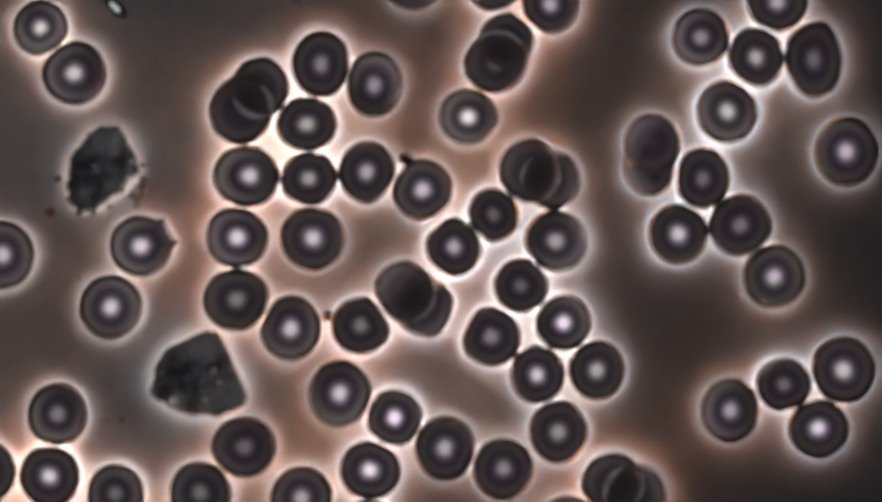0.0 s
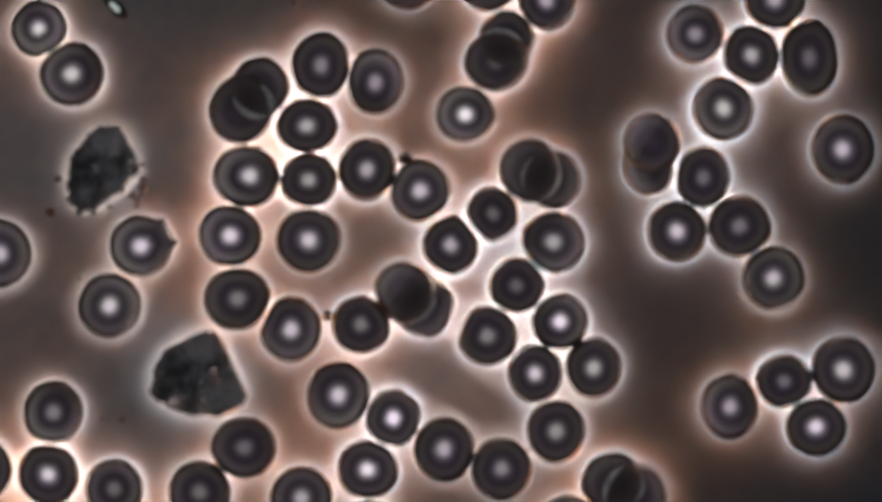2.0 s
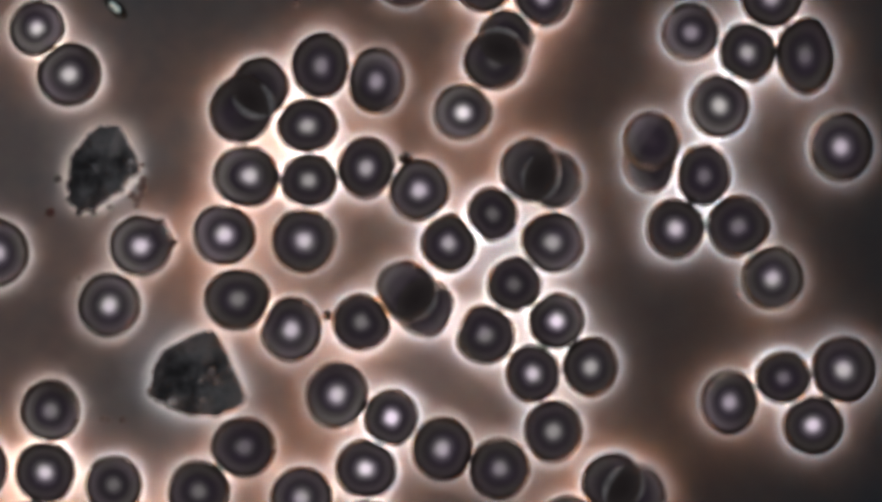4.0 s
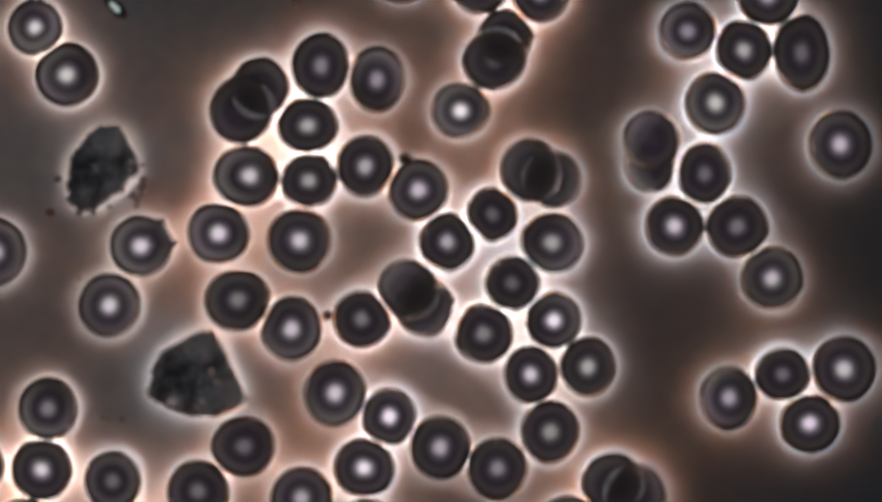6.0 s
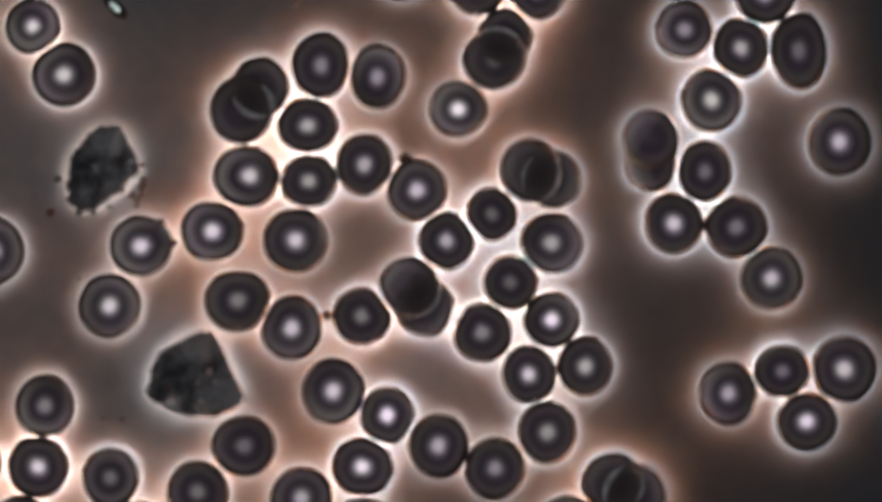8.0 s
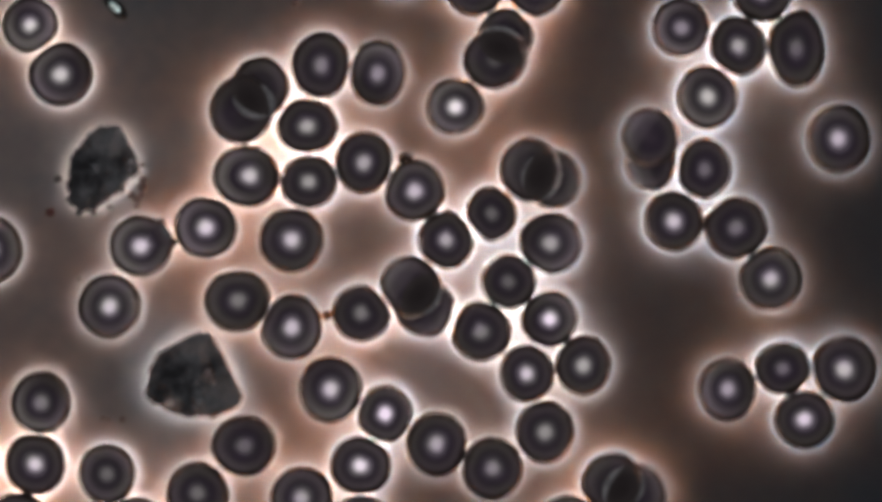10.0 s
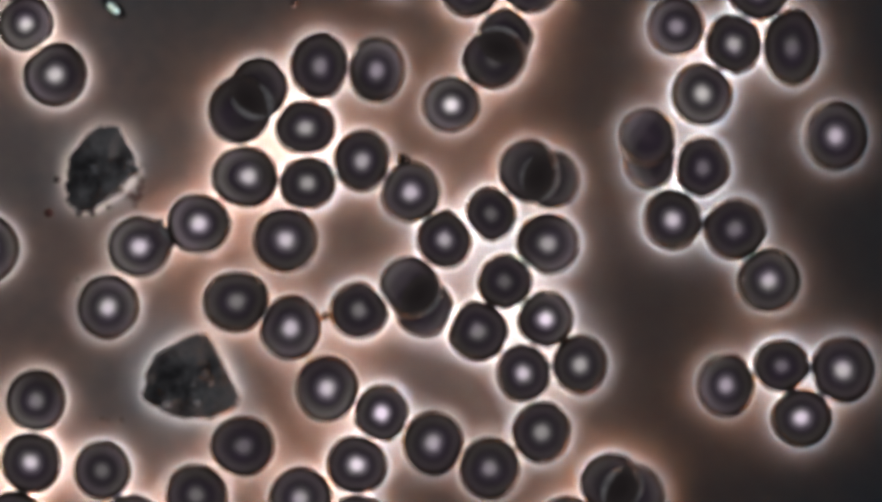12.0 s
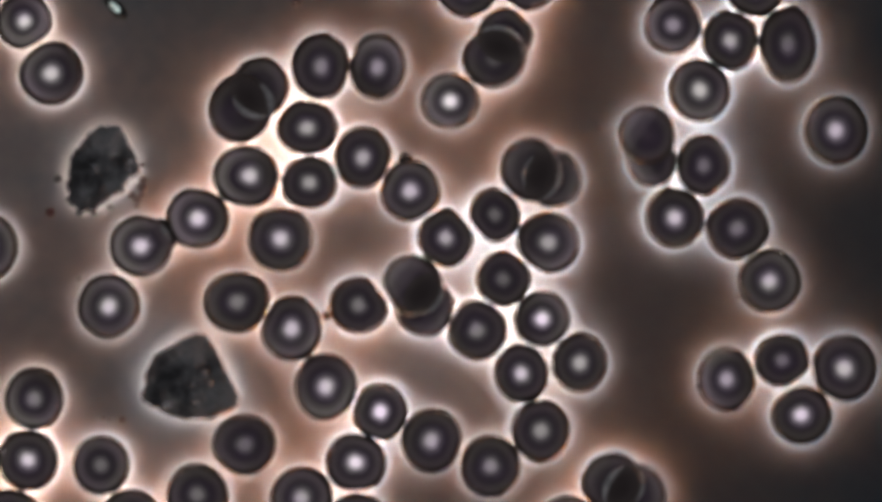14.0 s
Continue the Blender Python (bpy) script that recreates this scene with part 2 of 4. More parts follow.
def blood_cell(x, y, rx, ry, turn, pallor, shoulder, glow=1.0, fringe=1.00, flats=(), partner=None, lean=None, over=0, ridge=None, fused=False, lumps=0.012, spikes=(), core=(0, 0)):
    """A biconcave cell. glow, fringe: how bright its wide halo and its narrow fringe are; flats: (angle, distance
    from the centre) of sides pressed flat by neighbours; partner: centre and reach of the cell that it overlaps;
    lean: the side, in degrees, on which its shoulder is palest; over: it lies on another one; ridge: the stretch of
    its rim, from angle to angle at a share of the radius, that shows as a pale line, and how bold it is;
    fused: no edge shows where it overlaps; spikes: (angle, height, width); core: where its pale centre lies."""
    global made_cells
    made_cells += 1
    rng = random.Random(made_cells)
    edge = outline(rng, rx, ry, turn, lumps, spikes, flats)
    high = (LIFT + 1.2 * over) * U
    thing = new("blood_cell")
    thing.matrix_basis = pose(x * U, y * U, 0)
    under = [[(px * s, py * s, high - disc_half(s) * U) for px, py in edge] for s in SHARES[:-1]]
    upper = [[(px * s, py * s, high + disc_half(s) * U) for px, py in edge] for s in SHARES[::-1]]
    levels = SHARES[:-1] + SHARES[::-1]
    pieces = [("membrane", 0, len(levels), "")]
    if pallor > 0 and not over:
        rise_end = len(levels) - SHARES.index(DIMPLE)
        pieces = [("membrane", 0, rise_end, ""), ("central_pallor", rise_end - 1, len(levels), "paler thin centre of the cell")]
    for name, first, last, text in pieces:
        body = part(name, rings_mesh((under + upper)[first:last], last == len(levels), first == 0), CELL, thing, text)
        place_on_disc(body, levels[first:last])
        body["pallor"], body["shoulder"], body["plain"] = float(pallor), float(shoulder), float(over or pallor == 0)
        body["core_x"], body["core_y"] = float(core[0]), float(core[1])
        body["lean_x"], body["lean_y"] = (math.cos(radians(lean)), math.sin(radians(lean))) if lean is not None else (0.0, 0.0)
    # Added emissive bands, hidden below the overhanging rim, that light the film.
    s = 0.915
    for name, low, tall, mat, text in (("fringe", 0.04 * U, 0.38 * U, FRINGE, "unseen glowing band under the cell that casts its white fringe"), ("halo", 0.90 * U, 1.40 * U, HALO, "unseen glowing band under the cell that casts its warm halo")):
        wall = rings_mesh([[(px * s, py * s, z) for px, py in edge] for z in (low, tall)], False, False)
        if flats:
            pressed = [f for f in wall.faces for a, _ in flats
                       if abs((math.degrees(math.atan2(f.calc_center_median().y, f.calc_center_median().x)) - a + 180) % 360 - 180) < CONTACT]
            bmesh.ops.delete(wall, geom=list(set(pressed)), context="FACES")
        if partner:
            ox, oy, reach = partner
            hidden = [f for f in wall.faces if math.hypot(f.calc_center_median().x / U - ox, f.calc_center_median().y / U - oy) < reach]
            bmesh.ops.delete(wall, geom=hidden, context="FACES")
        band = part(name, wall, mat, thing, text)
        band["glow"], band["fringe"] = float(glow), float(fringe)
    if over and partner and not fused:
        overlap_lens(thing, edge, high, partner)
    if ridge:
        a0, a1, share, *bold = ridge
        steps = 18
        line = []
        for i in range(steps + 1):
            k = (a0 + (a1 - a0) * i / steps) / 360 * SEGMENTS
            i0 = math.floor(k)
            p, q = edge[i0 % SEGMENTS], edge[(i0 + 1) % SEGMENTS]
            w = k - i0
            line.append((share * (p[0] * (1 - w) + q[0] * w), share * (p[1] * (1 - w) + q[1] * w), i / steps))
        rise = high if over or spikes else high + 1.2 * U + 0.9 * U
        tube = []
        for px, py, f in line:
            d = Vector((px, py, 0)).normalized()
            w = U * 0.34 * (bold[0] if bold else 1.0) * (0.15 + math.sin(math.pi * f))
            tube.append([Vector((px, py, rise + (disc_half(share) + 0.12) * U)) + d * w * math.cos(q) + Vector((0, 0, 0.6 * w * math.sin(q)))
                         for q in (2 * math.pi * j / 8 for j in range(8))])
        part("rim_ridge", rings_mesh(tube), RIDGE, thing, "pale curved line along the rim")
    if pallor > 0.7:
        text = "dark round red blood cell with a brilliant white centre"
    elif over or pallor == 0:
        text = "dark red blood cell overlapping its neighbour, without pale centre"
    elif pallor > 0.3:
        text = "dark round red blood cell with a pale grey centre"
    else:
        text = "very dark red blood cell with a faint grey centre"
    if spikes:
        text = "dark red blood cell with two pointed spikes on its rim"
    return tagged(thing, text, "blood cell", "blood cells on the slide")


# ---- the slide ----
bm = bmesh.new()
bmesh.ops.create_cube(bm, size=1.0, matrix=Matrix.Diagonal((170 * U, 110 * U, 10 * U, 1)))
bmesh.ops.bevel(bm, geom=bm.edges[:], offset=1.2 * U, segments=2, affect="EDGES")
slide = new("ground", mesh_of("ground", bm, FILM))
slide.data.shade_flat()
slide.location.z = -5 * U
tagged(slide, "dark brown-grey plasma film on a glass slide", "slide", kind="structure")

# ---- blood cells ----
c1 = blood_cell(-49.35, 27.48, 3.51, 3.60, 0, 0.85, 2.2, lean=-60, glow=0.32, fringe=0.83, flats=((-54, 3.06),))
c2 = blood_cell(-45.19, 21.94, 4.04, 4.16, 0, 0.71, 1.0, lean=200, glow=0.32, fringe=0.83, flats=((126, 3.65),))
c3 = blood_cell(-54.06, -0.45, 4.08, 4.30, 0, 0.57, 1.2, glow=0.22, fringe=0.62)
blood_cell(-37.02, 0.59, 4.00, 3.94, 0, 0.80, 1.4, lean=190, ridge=(10, 46, 0.86), spikes=((6, 0.16, 7), (28, 0.05, 13), (50, 0.16, 7)), glow=0.46, fringe=0.74)
c5 = blood_cell(-40.69, -6.90, 4.00, 4.16, 0, 0.71, 1.2, glow=0.32, fringe=0.83)
c6 = blood_cell(-47.27, -20.13, 3.79, 4.08, 0, 0.20, 1.1, lean=240, glow=0.32, fringe=0.83, flats=((-96, 3.73),))
c7 = blood_cell(-48.25, -27.76, 3.87, 4.00, 0, 0.80, 0.35, glow=1.27, fringe=1.90, flats=((84, 3.65), (-106, 3.75)))
c8 = blood_cell(-56.08, -27.27, 3.87, 4.00, 0, 0.57, 0.4, glow=0.64, fringe=0.83)
c9 = blood_cell(-40.14, -29.91, 3.72, 3.79, 0, 0.13, 0.9, glow=0.85, fringe=1.34, flats=((-61, 3.75),))
c10 = blood_cell(-29.67, -29.77, 4.08, 3.94, 0, 0.14, 0.3, lean=200, lumps=0.03, glow=1.0, fringe=1.20, flats=((45, 3.79),))
c11 = blood_cell(-24.26, -24.15, 4.24, 3.87, 0, 0.12, 0.35, lean=200, lumps=0.025, glow=0.86, fringe=0.74, flats=((-135, 3.81),))
blood_cell(-17.18, -30.46, 4.08, 4.08, 0, 0.46, 0.9, glow=1.4, fringe=1.20, flats=((-24, 3.71),))
c13 = blood_cell(-25.17, -6.00, 4.38, 4.00, 0, 0.20, 0.35, lean=150, glow=1.12, fringe=1.20, flats=((90, 3.77), (-26, 3.69)))
c14 = blood_cell(-25.10, 1.69, 4.08, 4.00, 0, 0.83, 1.3, lean=190, glow=1.12, fringe=1.02, flats=((-156, 3.90), (-90, 3.77), (77, 3.62), (41, 3.83)))
blood_cell(-23.98, 9.18, 4.30, 4.08, 0, 0.69, 1.2, lean=180, core=(0.10, 0.02), glow=1.06, fringe=1.77, flats=((-103, 3.73), (-3, 4.06), (94, 3.83), (-139, 3.98)))
c16 = blood_cell(-15.80, 1.62, 4.24, 4.30, 0, 0.69, 0.4, glow=0.94, fringe=0.74, flats=((77, 3.90), (93, 3.94)))
c17 = blood_cell(-16.29, 8.90, 3.72, 3.56, 0, 0.40, 0.2, glow=1.34, fringe=2.51, flats=((-103, 3.21), (177, 3.48), (-89, 3.25), (92, 3.29), (17, 3.52), (7, 3.56)))
c18 = blood_cell(-16.56, 15.63, 4.00, 3.56, 0, 0.48, 0.2, glow=1.34, fringe=2.51, flats=((-88, 3.29), (77, 3.35), (141, 3.54)))
c19 = blood_cell(-14.77, 22.98, 3.79, 4.30, 0, 0.23, 0.3, glow=1.06, fringe=1.82, flats=((-103, 4.03), (-18, 3.46), (-1, 3.46)))
c20 = blood_cell(-8.25, 20.48, 3.72, 4.30, 0, 0.30, 1.2, lean=60, glow=0.77, fringe=0.74, flats=((162, 3.40), (179, 3.38)))
c21 = blood_cell(-9.15, 9.74, 3.72, 4.08, 0, 0.44, 0.2, glow=1.33, fringe=1.84, flats=((-163, 3.54), (-34, 3.42), (-173, 3.60), (-22, 3.38)))
c22 = blood_cell(-2.29, 7.52, 3.94, 4.08, 0, 0.63, 1.1, glow=1.25, fringe=1.20, flats=((146, 3.58), (-56, 3.58), (158, 3.56)))
c23 = blood_cell(3.33, 16.53, 3.79, 3.72, 0, 1.03, 1.6, lean=200, glow=1.01, fringe=0.93, flats=((62, 3.54), (44, 3.60)))
c24 = blood_cell(6.45, 4.47, 3.35, 3.64, 0, 0.11, 0.15, lean=200, glow=1.28, fringe=3.20, flats=((-142, 2.90), (51, 3.10), (-27, 3.35)))
c25 = blood_cell(1.59, 0.52, 3.64, 3.94, 0, 0.48, 0.2, glow=1.47, fringe=3.20, flats=((124, 3.40), (38, 3.21), (-126, 3.40)))
c26 = blood_cell(14.14, 1.21, 4.08, 4.00, 0, 0.41, 1.0, lean=-30, glow=1.24, fringe=2.72, flats=((-133, 3.50), (153, 4.05), (94, 3.85)))
c27 = blood_cell(9.85, -4.26, 3.60, 3.62, 0, 0.11, 0.15, glow=0.58, fringe=2.55, flats=((47, 3.27), (-44, 3.42), (-119, 3.35)))
c28 = blood_cell(15.04, -8.83, 3.64, 3.72, 0, 1.20, 0.7, lean=20, glow=0.58, fringe=2.55, flats=((136, 3.27), (-115, 3.44), (-53, 3.44)))
c29 = blood_cell(6.17, -10.50, 3.94, 3.94, 0, 0.23, 0.25, glow=0.58, fringe=2.55, flats=((61, 3.50), (157, 3.33), (-40, 3.81)))
c30 = blood_cell(11.85, -15.28, 3.50, 3.87, 0, 0.75, 0.2, glow=0.58, fringe=1.48, flats=((65, 3.52), (-72, 3.48), (140, 3.50), (8, 3.44)))
c31 = blood_cell(19.20, -14.66, 3.56, 4.00, 0, 0.48, 0.3, glow=0.48, fringe=1.53, flats=((127, 3.50), (-172, 3.52)))
c32 = blood_cell(14.42, -22.29, 3.79, 4.16, 0, 0.31, 0.25, glow=0.74, fringe=1.70, flats=((108, 3.77), (-145, 3.67)))
c33 = blood_cell(-18.58, -9.53, 4.00, 4.24, 0, 0.63, 0.9, lean=-60, glow=1.5, fringe=1.20, flats=((154, 3.44), (-59, 4.14)))
c34 = blood_cell(-9.85, -9.18, 3.87, 3.72, 0, 0.18, 0.25, glow=1.56, fringe=2.26, flats=((34, 3.15), (36, 3.23)))
c35 = blood_cell(-12.47, -17.58, 4.08, 4.38, 0, 0.69, 1.0, lean=-70, glow=1.12, fringe=0.74, flats=((-23, 3.81), (121, 4.26)))
c36 = blood_cell(-5.76, -20.55, 3.56, 3.79, 0, 1.30, 1.0, glow=1.0, fringe=2.26, flats=((157, 3.27), (-30, 3.31), (-115, 3.31)))
c37 = blood_cell(0.48, -24.29, 4.00, 4.24, 0, 0.46, 0.25, glow=0.59, fringe=0.98, flats=((150, 3.77), (-20, 3.67)))
c38 = blood_cell(7.69, -26.79, 4.00, 4.00, 0, 0.25, 0.25, glow=0.59, fringe=0.98, flats=((35, 3.77), (160, 3.65)))
c39 = blood_cell(-8.73, -27.00, 3.94, 3.87, 0, 1.03, 0.6, glow=1.81, fringe=2.26, flats=((65, 3.44), (-90, 3.50)))
c40 = blood_cell(32.02, 26.31, 3.72, 3.79, 0, 0.28, 1.4, lean=215, flats=((-19, 3.58),), glow=1.45, fringe=1.51)
c41 = blood_cell(38.81, 23.88, 3.64, 4.00, 0, 0.48, 0.15, glow=2.07, fringe=3.68, flats=((161, 3.52), (-2, 3.48), (-122, 3.40), (66, 3.52)))
c42 = blood_cell(45.89, 23.67, 3.58, 5.29, 4, 0.12, 0.15, lean=-90, glow=1.66, fringe=2.16, flats=((178, 3.46), (121, 4.21)))
c43 = blood_cell(35.28, 17.23, 3.94, 4.16, 0, 0.62, 1.2, lean=240, glow=1.81, fringe=3.68, flats=((58, 3.58),))
c44 = blood_cell(49.91, 12.23, 4.12, 4.46, 0, 0.57, 0.45, lean=150, glow=1.12, fringe=1.20)
c45 = blood_cell(32.23, 8.90, 3.50, 4.08, 0, 0.14, 0.2, glow=1.02, fringe=3.31, flats=((-118, 3.60), (-52, 3.50), (173, 3.23)))
c46 = blood_cell(29.25, 2.12, 3.87, 3.94, 0, 0.69, 0.15, lean=-100, glow=0.86, fringe=2.26, flats=((62, 3.58), (7, 3.69), (-7, 3.77)))
c47 = blood_cell(36.88, 3.16, 4.08, 4.08, 0, 0.17, 0.15, lean=-90, glow=0.86, fringe=2.26, flats=((128, 3.75), (-173, 3.90), (-57, 3.65), (173, 3.99)))
c48 = blood_cell(41.04, -3.16, 4.00, 4.24, 0, 0.60, 0.8, glow=1.20, fringe=1.02, flats=((123, 3.73),))
c49 = blood_cell(35.62, -19.65, 3.79, 4.16, 0, 0.42, 1.2, lean=190, glow=1.56, fringe=1.02, flats=((22, 3.62),))
c50 = blood_cell(42.28, -16.46, 3.72, 3.42, 0, 0.15, 0.15, glow=1.51, fringe=2.86, flats=((-158, 3.48), (11, 3.40), (-54, 3.17), (-68, 3.17)))
c51 = blood_cell(49.56, -14.66, 4.16, 4.30, 0, 0.60, 0.25, glow=1.56, fringe=1.79, flats=((-169, 3.85), (-115, 4.01), (-132, 4.06)))
c52 = blood_cell(46.51, -21.80, 3.87, 3.87, 0, 0.86, 0.2, glow=1.56, fringe=1.79, flats=((126, 3.52), (65, 3.60), (112, 3.52), (48, 3.71)))
c53 = blood_cell(41.45, 30.67, 3.87, 4.00, 0, 0.46, 0.3, glow=1.66, fringe=2.16, flats=((-114, 3.54), (-59, 3.67)))
c54 = blood_cell(13.38, 30.39, 3.79, 3.87, 0, 0.46, 0.25, glow=1.71, fringe=1.38, flats=((-179, 3.48), (-134, 3.29), (161, 3.65), (170, 3.60)))
c55 = blood_cell(-3.47, 33.31, 3.87, 3.94, 0, 0.46, 0.3, glow=0.5, fringe=0.55)
c56 = blood_cell(6.52, 33.24, 3.87, 3.87, 0, 0.46, 0.3, glow=1.71, fringe=1.38, flats=((1, 3.54), (-62, 3.58), (-19, 3.69), (-10, 3.67)))
blood_cell(15.66, -33.93, 4.00, 4.00, 0, 0.46, 0.3, glow=1.35, fringe=1.20, flats=((46, 3.81),))
c59 = blood_cell(-8.87, -34.21, 4.00, 3.94, 0, 0.46, 0.3, glow=1.0, fringe=1.20, flats=((156, 3.62), (90, 3.56)))
c60 = blood_cell(-50.32, -35.04, 3.94, 3.94, 0, 0.46, 0.3, glow=0.64, fringe=0.83, flats=((74, 3.69),))
c61 = blood_cell(-36.39, -36.64, 3.94, 3.94, 0, 0.46, 0.3, glow=1.0, fringe=1.20, flats=((119, 3.90),))
blood_cell(-22.25, 20.13, 3.74, 3.89, 0, 0.00, 0.3, lean=40, ridge=(200, 285, 0.93), partner=(-2.42, -2.83, 3.86), glow=0.82, fringe=1.27, flats=((-39, 3.56),))
a2 = blood_cell(-24.67, 17.30, 3.96, 4.41, -12, 0.00, 0.2, lean=225, over=1, ridge=(-16, 50, 0.94, 1.5), partner=(2.42, 2.83, 3.52), glow=0.82, fringe=1.12, flats=((-86, 4.19),))
b1 = blood_cell(8.11, 26.10, 3.58, 3.58, 0, 0.00, 0.15, lean=110, partner=(-1.38, -2.97, 3.69), glow=1.95, fringe=1.66, flats=((46, 3.10), (118, 3.35)))
b2 = blood_cell(6.73, 23.12, 4.19, 3.81, 20, 0.07, 0.2, lean=190, over=1, ridge=(35, 120, 0.96), partner=(1.38, 2.97, 3.32), glow=1.93, fringe=1.70, flats=((-118, 3.77), (-136, 3.88)))
d2 = blood_cell(13.54, 8.77, 3.85, 3.76, 0, 0.0, 0.45, lean=-20, ridge=(130, 200, 0.94, 0.5), partner=(-2.72, 1.10, 3.60), glow=1.90, fringe=1.38, flats=((-86, 3.62),))
d1 = blood_cell(10.81, 9.88, 3.81, 4.19, 10, 0.00, 0.5, lean=160, over=1, ridge=(-72, 28, 0.94), partner=(2.72, -1.10, 3.40), glow=1.90, fringe=1.38, flats=((-129, 3.69),))
blood_cell(-1.87, -7.04, 3.89, 3.74, 0, 0.00, 0.55, lean=-50, partner=(-2.63, 2.07, 3.66), glow=1.25, fringe=2.26, flats=((-23, 3.31),))
e1 = blood_cell(-4.50, -4.95, 3.89, 4.04, 0, 0.00, 0.95, lean=140, over=1, ridge=(-75, 5, 0.95), partner=(2.63, -2.07, 3.52), glow=1.25, fringe=1.20, flats=((54, 3.60), (-146, 3.33), (-144, 3.42)))
g2 = blood_cell(25.72, 10.16, 3.37, 3.64, 0, 0.00, 1.25, lean=205, partner=(0.28, 3.18, 3.80), glow=1.22, fringe=1.38, flats=((-7, 3.00),))
g1 = blood_cell(25.99, 13.34, 3.67, 3.74, 0, 0.00, 1.1, lean=145, over=1, fused=True, partner=(-0.28, -3.18, 3.40), glow=1.22, fringe=1.38)
blood_cell(23.88, -30.05, 4.01, 3.99, 0, 0.00, 0.35, lean=20, ridge=(112, 196, 0.94, 1.1), partner=(-2.76, 1.52, 3.62), glow=2.70, fringe=1.40)
blood_cell(21.12, -28.53, 3.96, 3.85, 0, 0.00, 0.35, lean=140, over=1, ridge=(-45, 22, 0.94, 0.8), partner=(2.76, -1.52, 3.66), glow=3.19, fringe=1.69, flats=((-134, 3.71),))


# ---- debris ----
def debris_clump(x, y, corners, seed, tall, flecks, label, glow=1.0, torn=1.0):
    """A ragged flake of dark matter: its corners as (angle, reach) in micrometres, its edge torn, its top rough."""
    rng = random.Random(seed)
    count = 144
    thing = new("debris_clump")
    thing.matrix_basis = pose(x * U, y * U, 0)
    edge = []
    pts = [(math.cos(radians(a)) * r, math.sin(radians(a)) * r) for a, r in corners]
    total = len(pts)
    for i in range(count):
        k = i / count * total
        i0 = int(k)
        w = k - i0
        p, q = pts[i0 % total], pts[(i0 + 1) % total]
        o, n = pts[i0 - 1], pts[(i0 + 2) % total]
        px, py = (0.5 * (2 * p[k] + (q[k] - o[k]) * w + (2 * o[k] - 5 * p[k] + 4 * q[k] - n[k]) * w * w + (3 * p[k] - o[k] - 3 * q[k] + n[k]) * w ** 3)
                  for k in (0, 1))
        tear = 1 + torn * (0.07 * noise.noise((px * 1.1 + seed, py * 1.1, 0)) + 0.09 * noise.noise((px * 2.1, py * 2.1 + seed, 3)))
        edge.append((px * tear * U, py * tear * U))
    rings = [[(px * 0.8, py * 0.8, 0.85 * U) for px, py in edge], [(px, py, 0.95 * U) for px, py in edge]]
    for s in (0.96, 0.90, 0.80, 0.68, 0.55, 0.42, 0.30, 0.18, 0.06):
        rings.append([(px * s, py * s, 0.9 * U + U * tall * (0.2 + 0.5 * (1 - s) ** 0.4
                       + min(1.0, 2.5 * (1 - s)) * (0.30 * noise.noise((px * s * 0.6 / U + seed, py * s * 0.6 / U, 1)) + 0.1 * noise.noise((px * s * 2 / U, py * s * 2 / U, seed))))) for px, py in edge])
    part("flake", rings_mesh(rings), SOOT, thing)
    # Unseen emissive band, added to brighten the film around the flake.
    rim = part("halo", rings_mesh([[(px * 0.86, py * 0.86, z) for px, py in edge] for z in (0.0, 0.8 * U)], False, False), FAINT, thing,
               "unseen glowing band under the flake that casts a faint pale fringe")
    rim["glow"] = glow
    for fx, fy, size in flecks:
        bm = bmesh.new()
        bmesh.ops.create_icosphere(bm, subdivisions=2, radius=size * U)
        for v in bm.verts:
            v.co *= 1 + 0.9 * noise.noise(v.co * 2.2 / U + Vector((fx, fy, 0)))
            v.co = Vector((v.co.x + fx * U, v.co.y + fy * U, v.co.z * 0.15 + (0.9 + tall * 0.82) * U))
        part("fleck", bm, FLECK, thing, "pale mineral fleck")
    return tagged(thing, label, "debris")


def grain(x, y, size, seed, label, tall=0.6, mat=None):
    bm = bmesh.new()
    bmesh.ops.create_icosphere(bm, subdivisions=3, radius=size * U)
    for v in bm.verts:
        v.co *= 1 + 0.35 * noise.noise(v.co * 0.9 / U + Vector((seed * 3.1, 0, 0)))
        v.co.z *= tall
    low = min(v.co.z for v in bm.verts)
    for v in bm.verts:
        v.co.z -= low
    ob = new("speck", mesh_of("speck", bm, mat or GRIT))
    ob.matrix_basis = pose(x * U, y * U, 0)
    return tagged(ob, label, "speck", "specks on the slide")


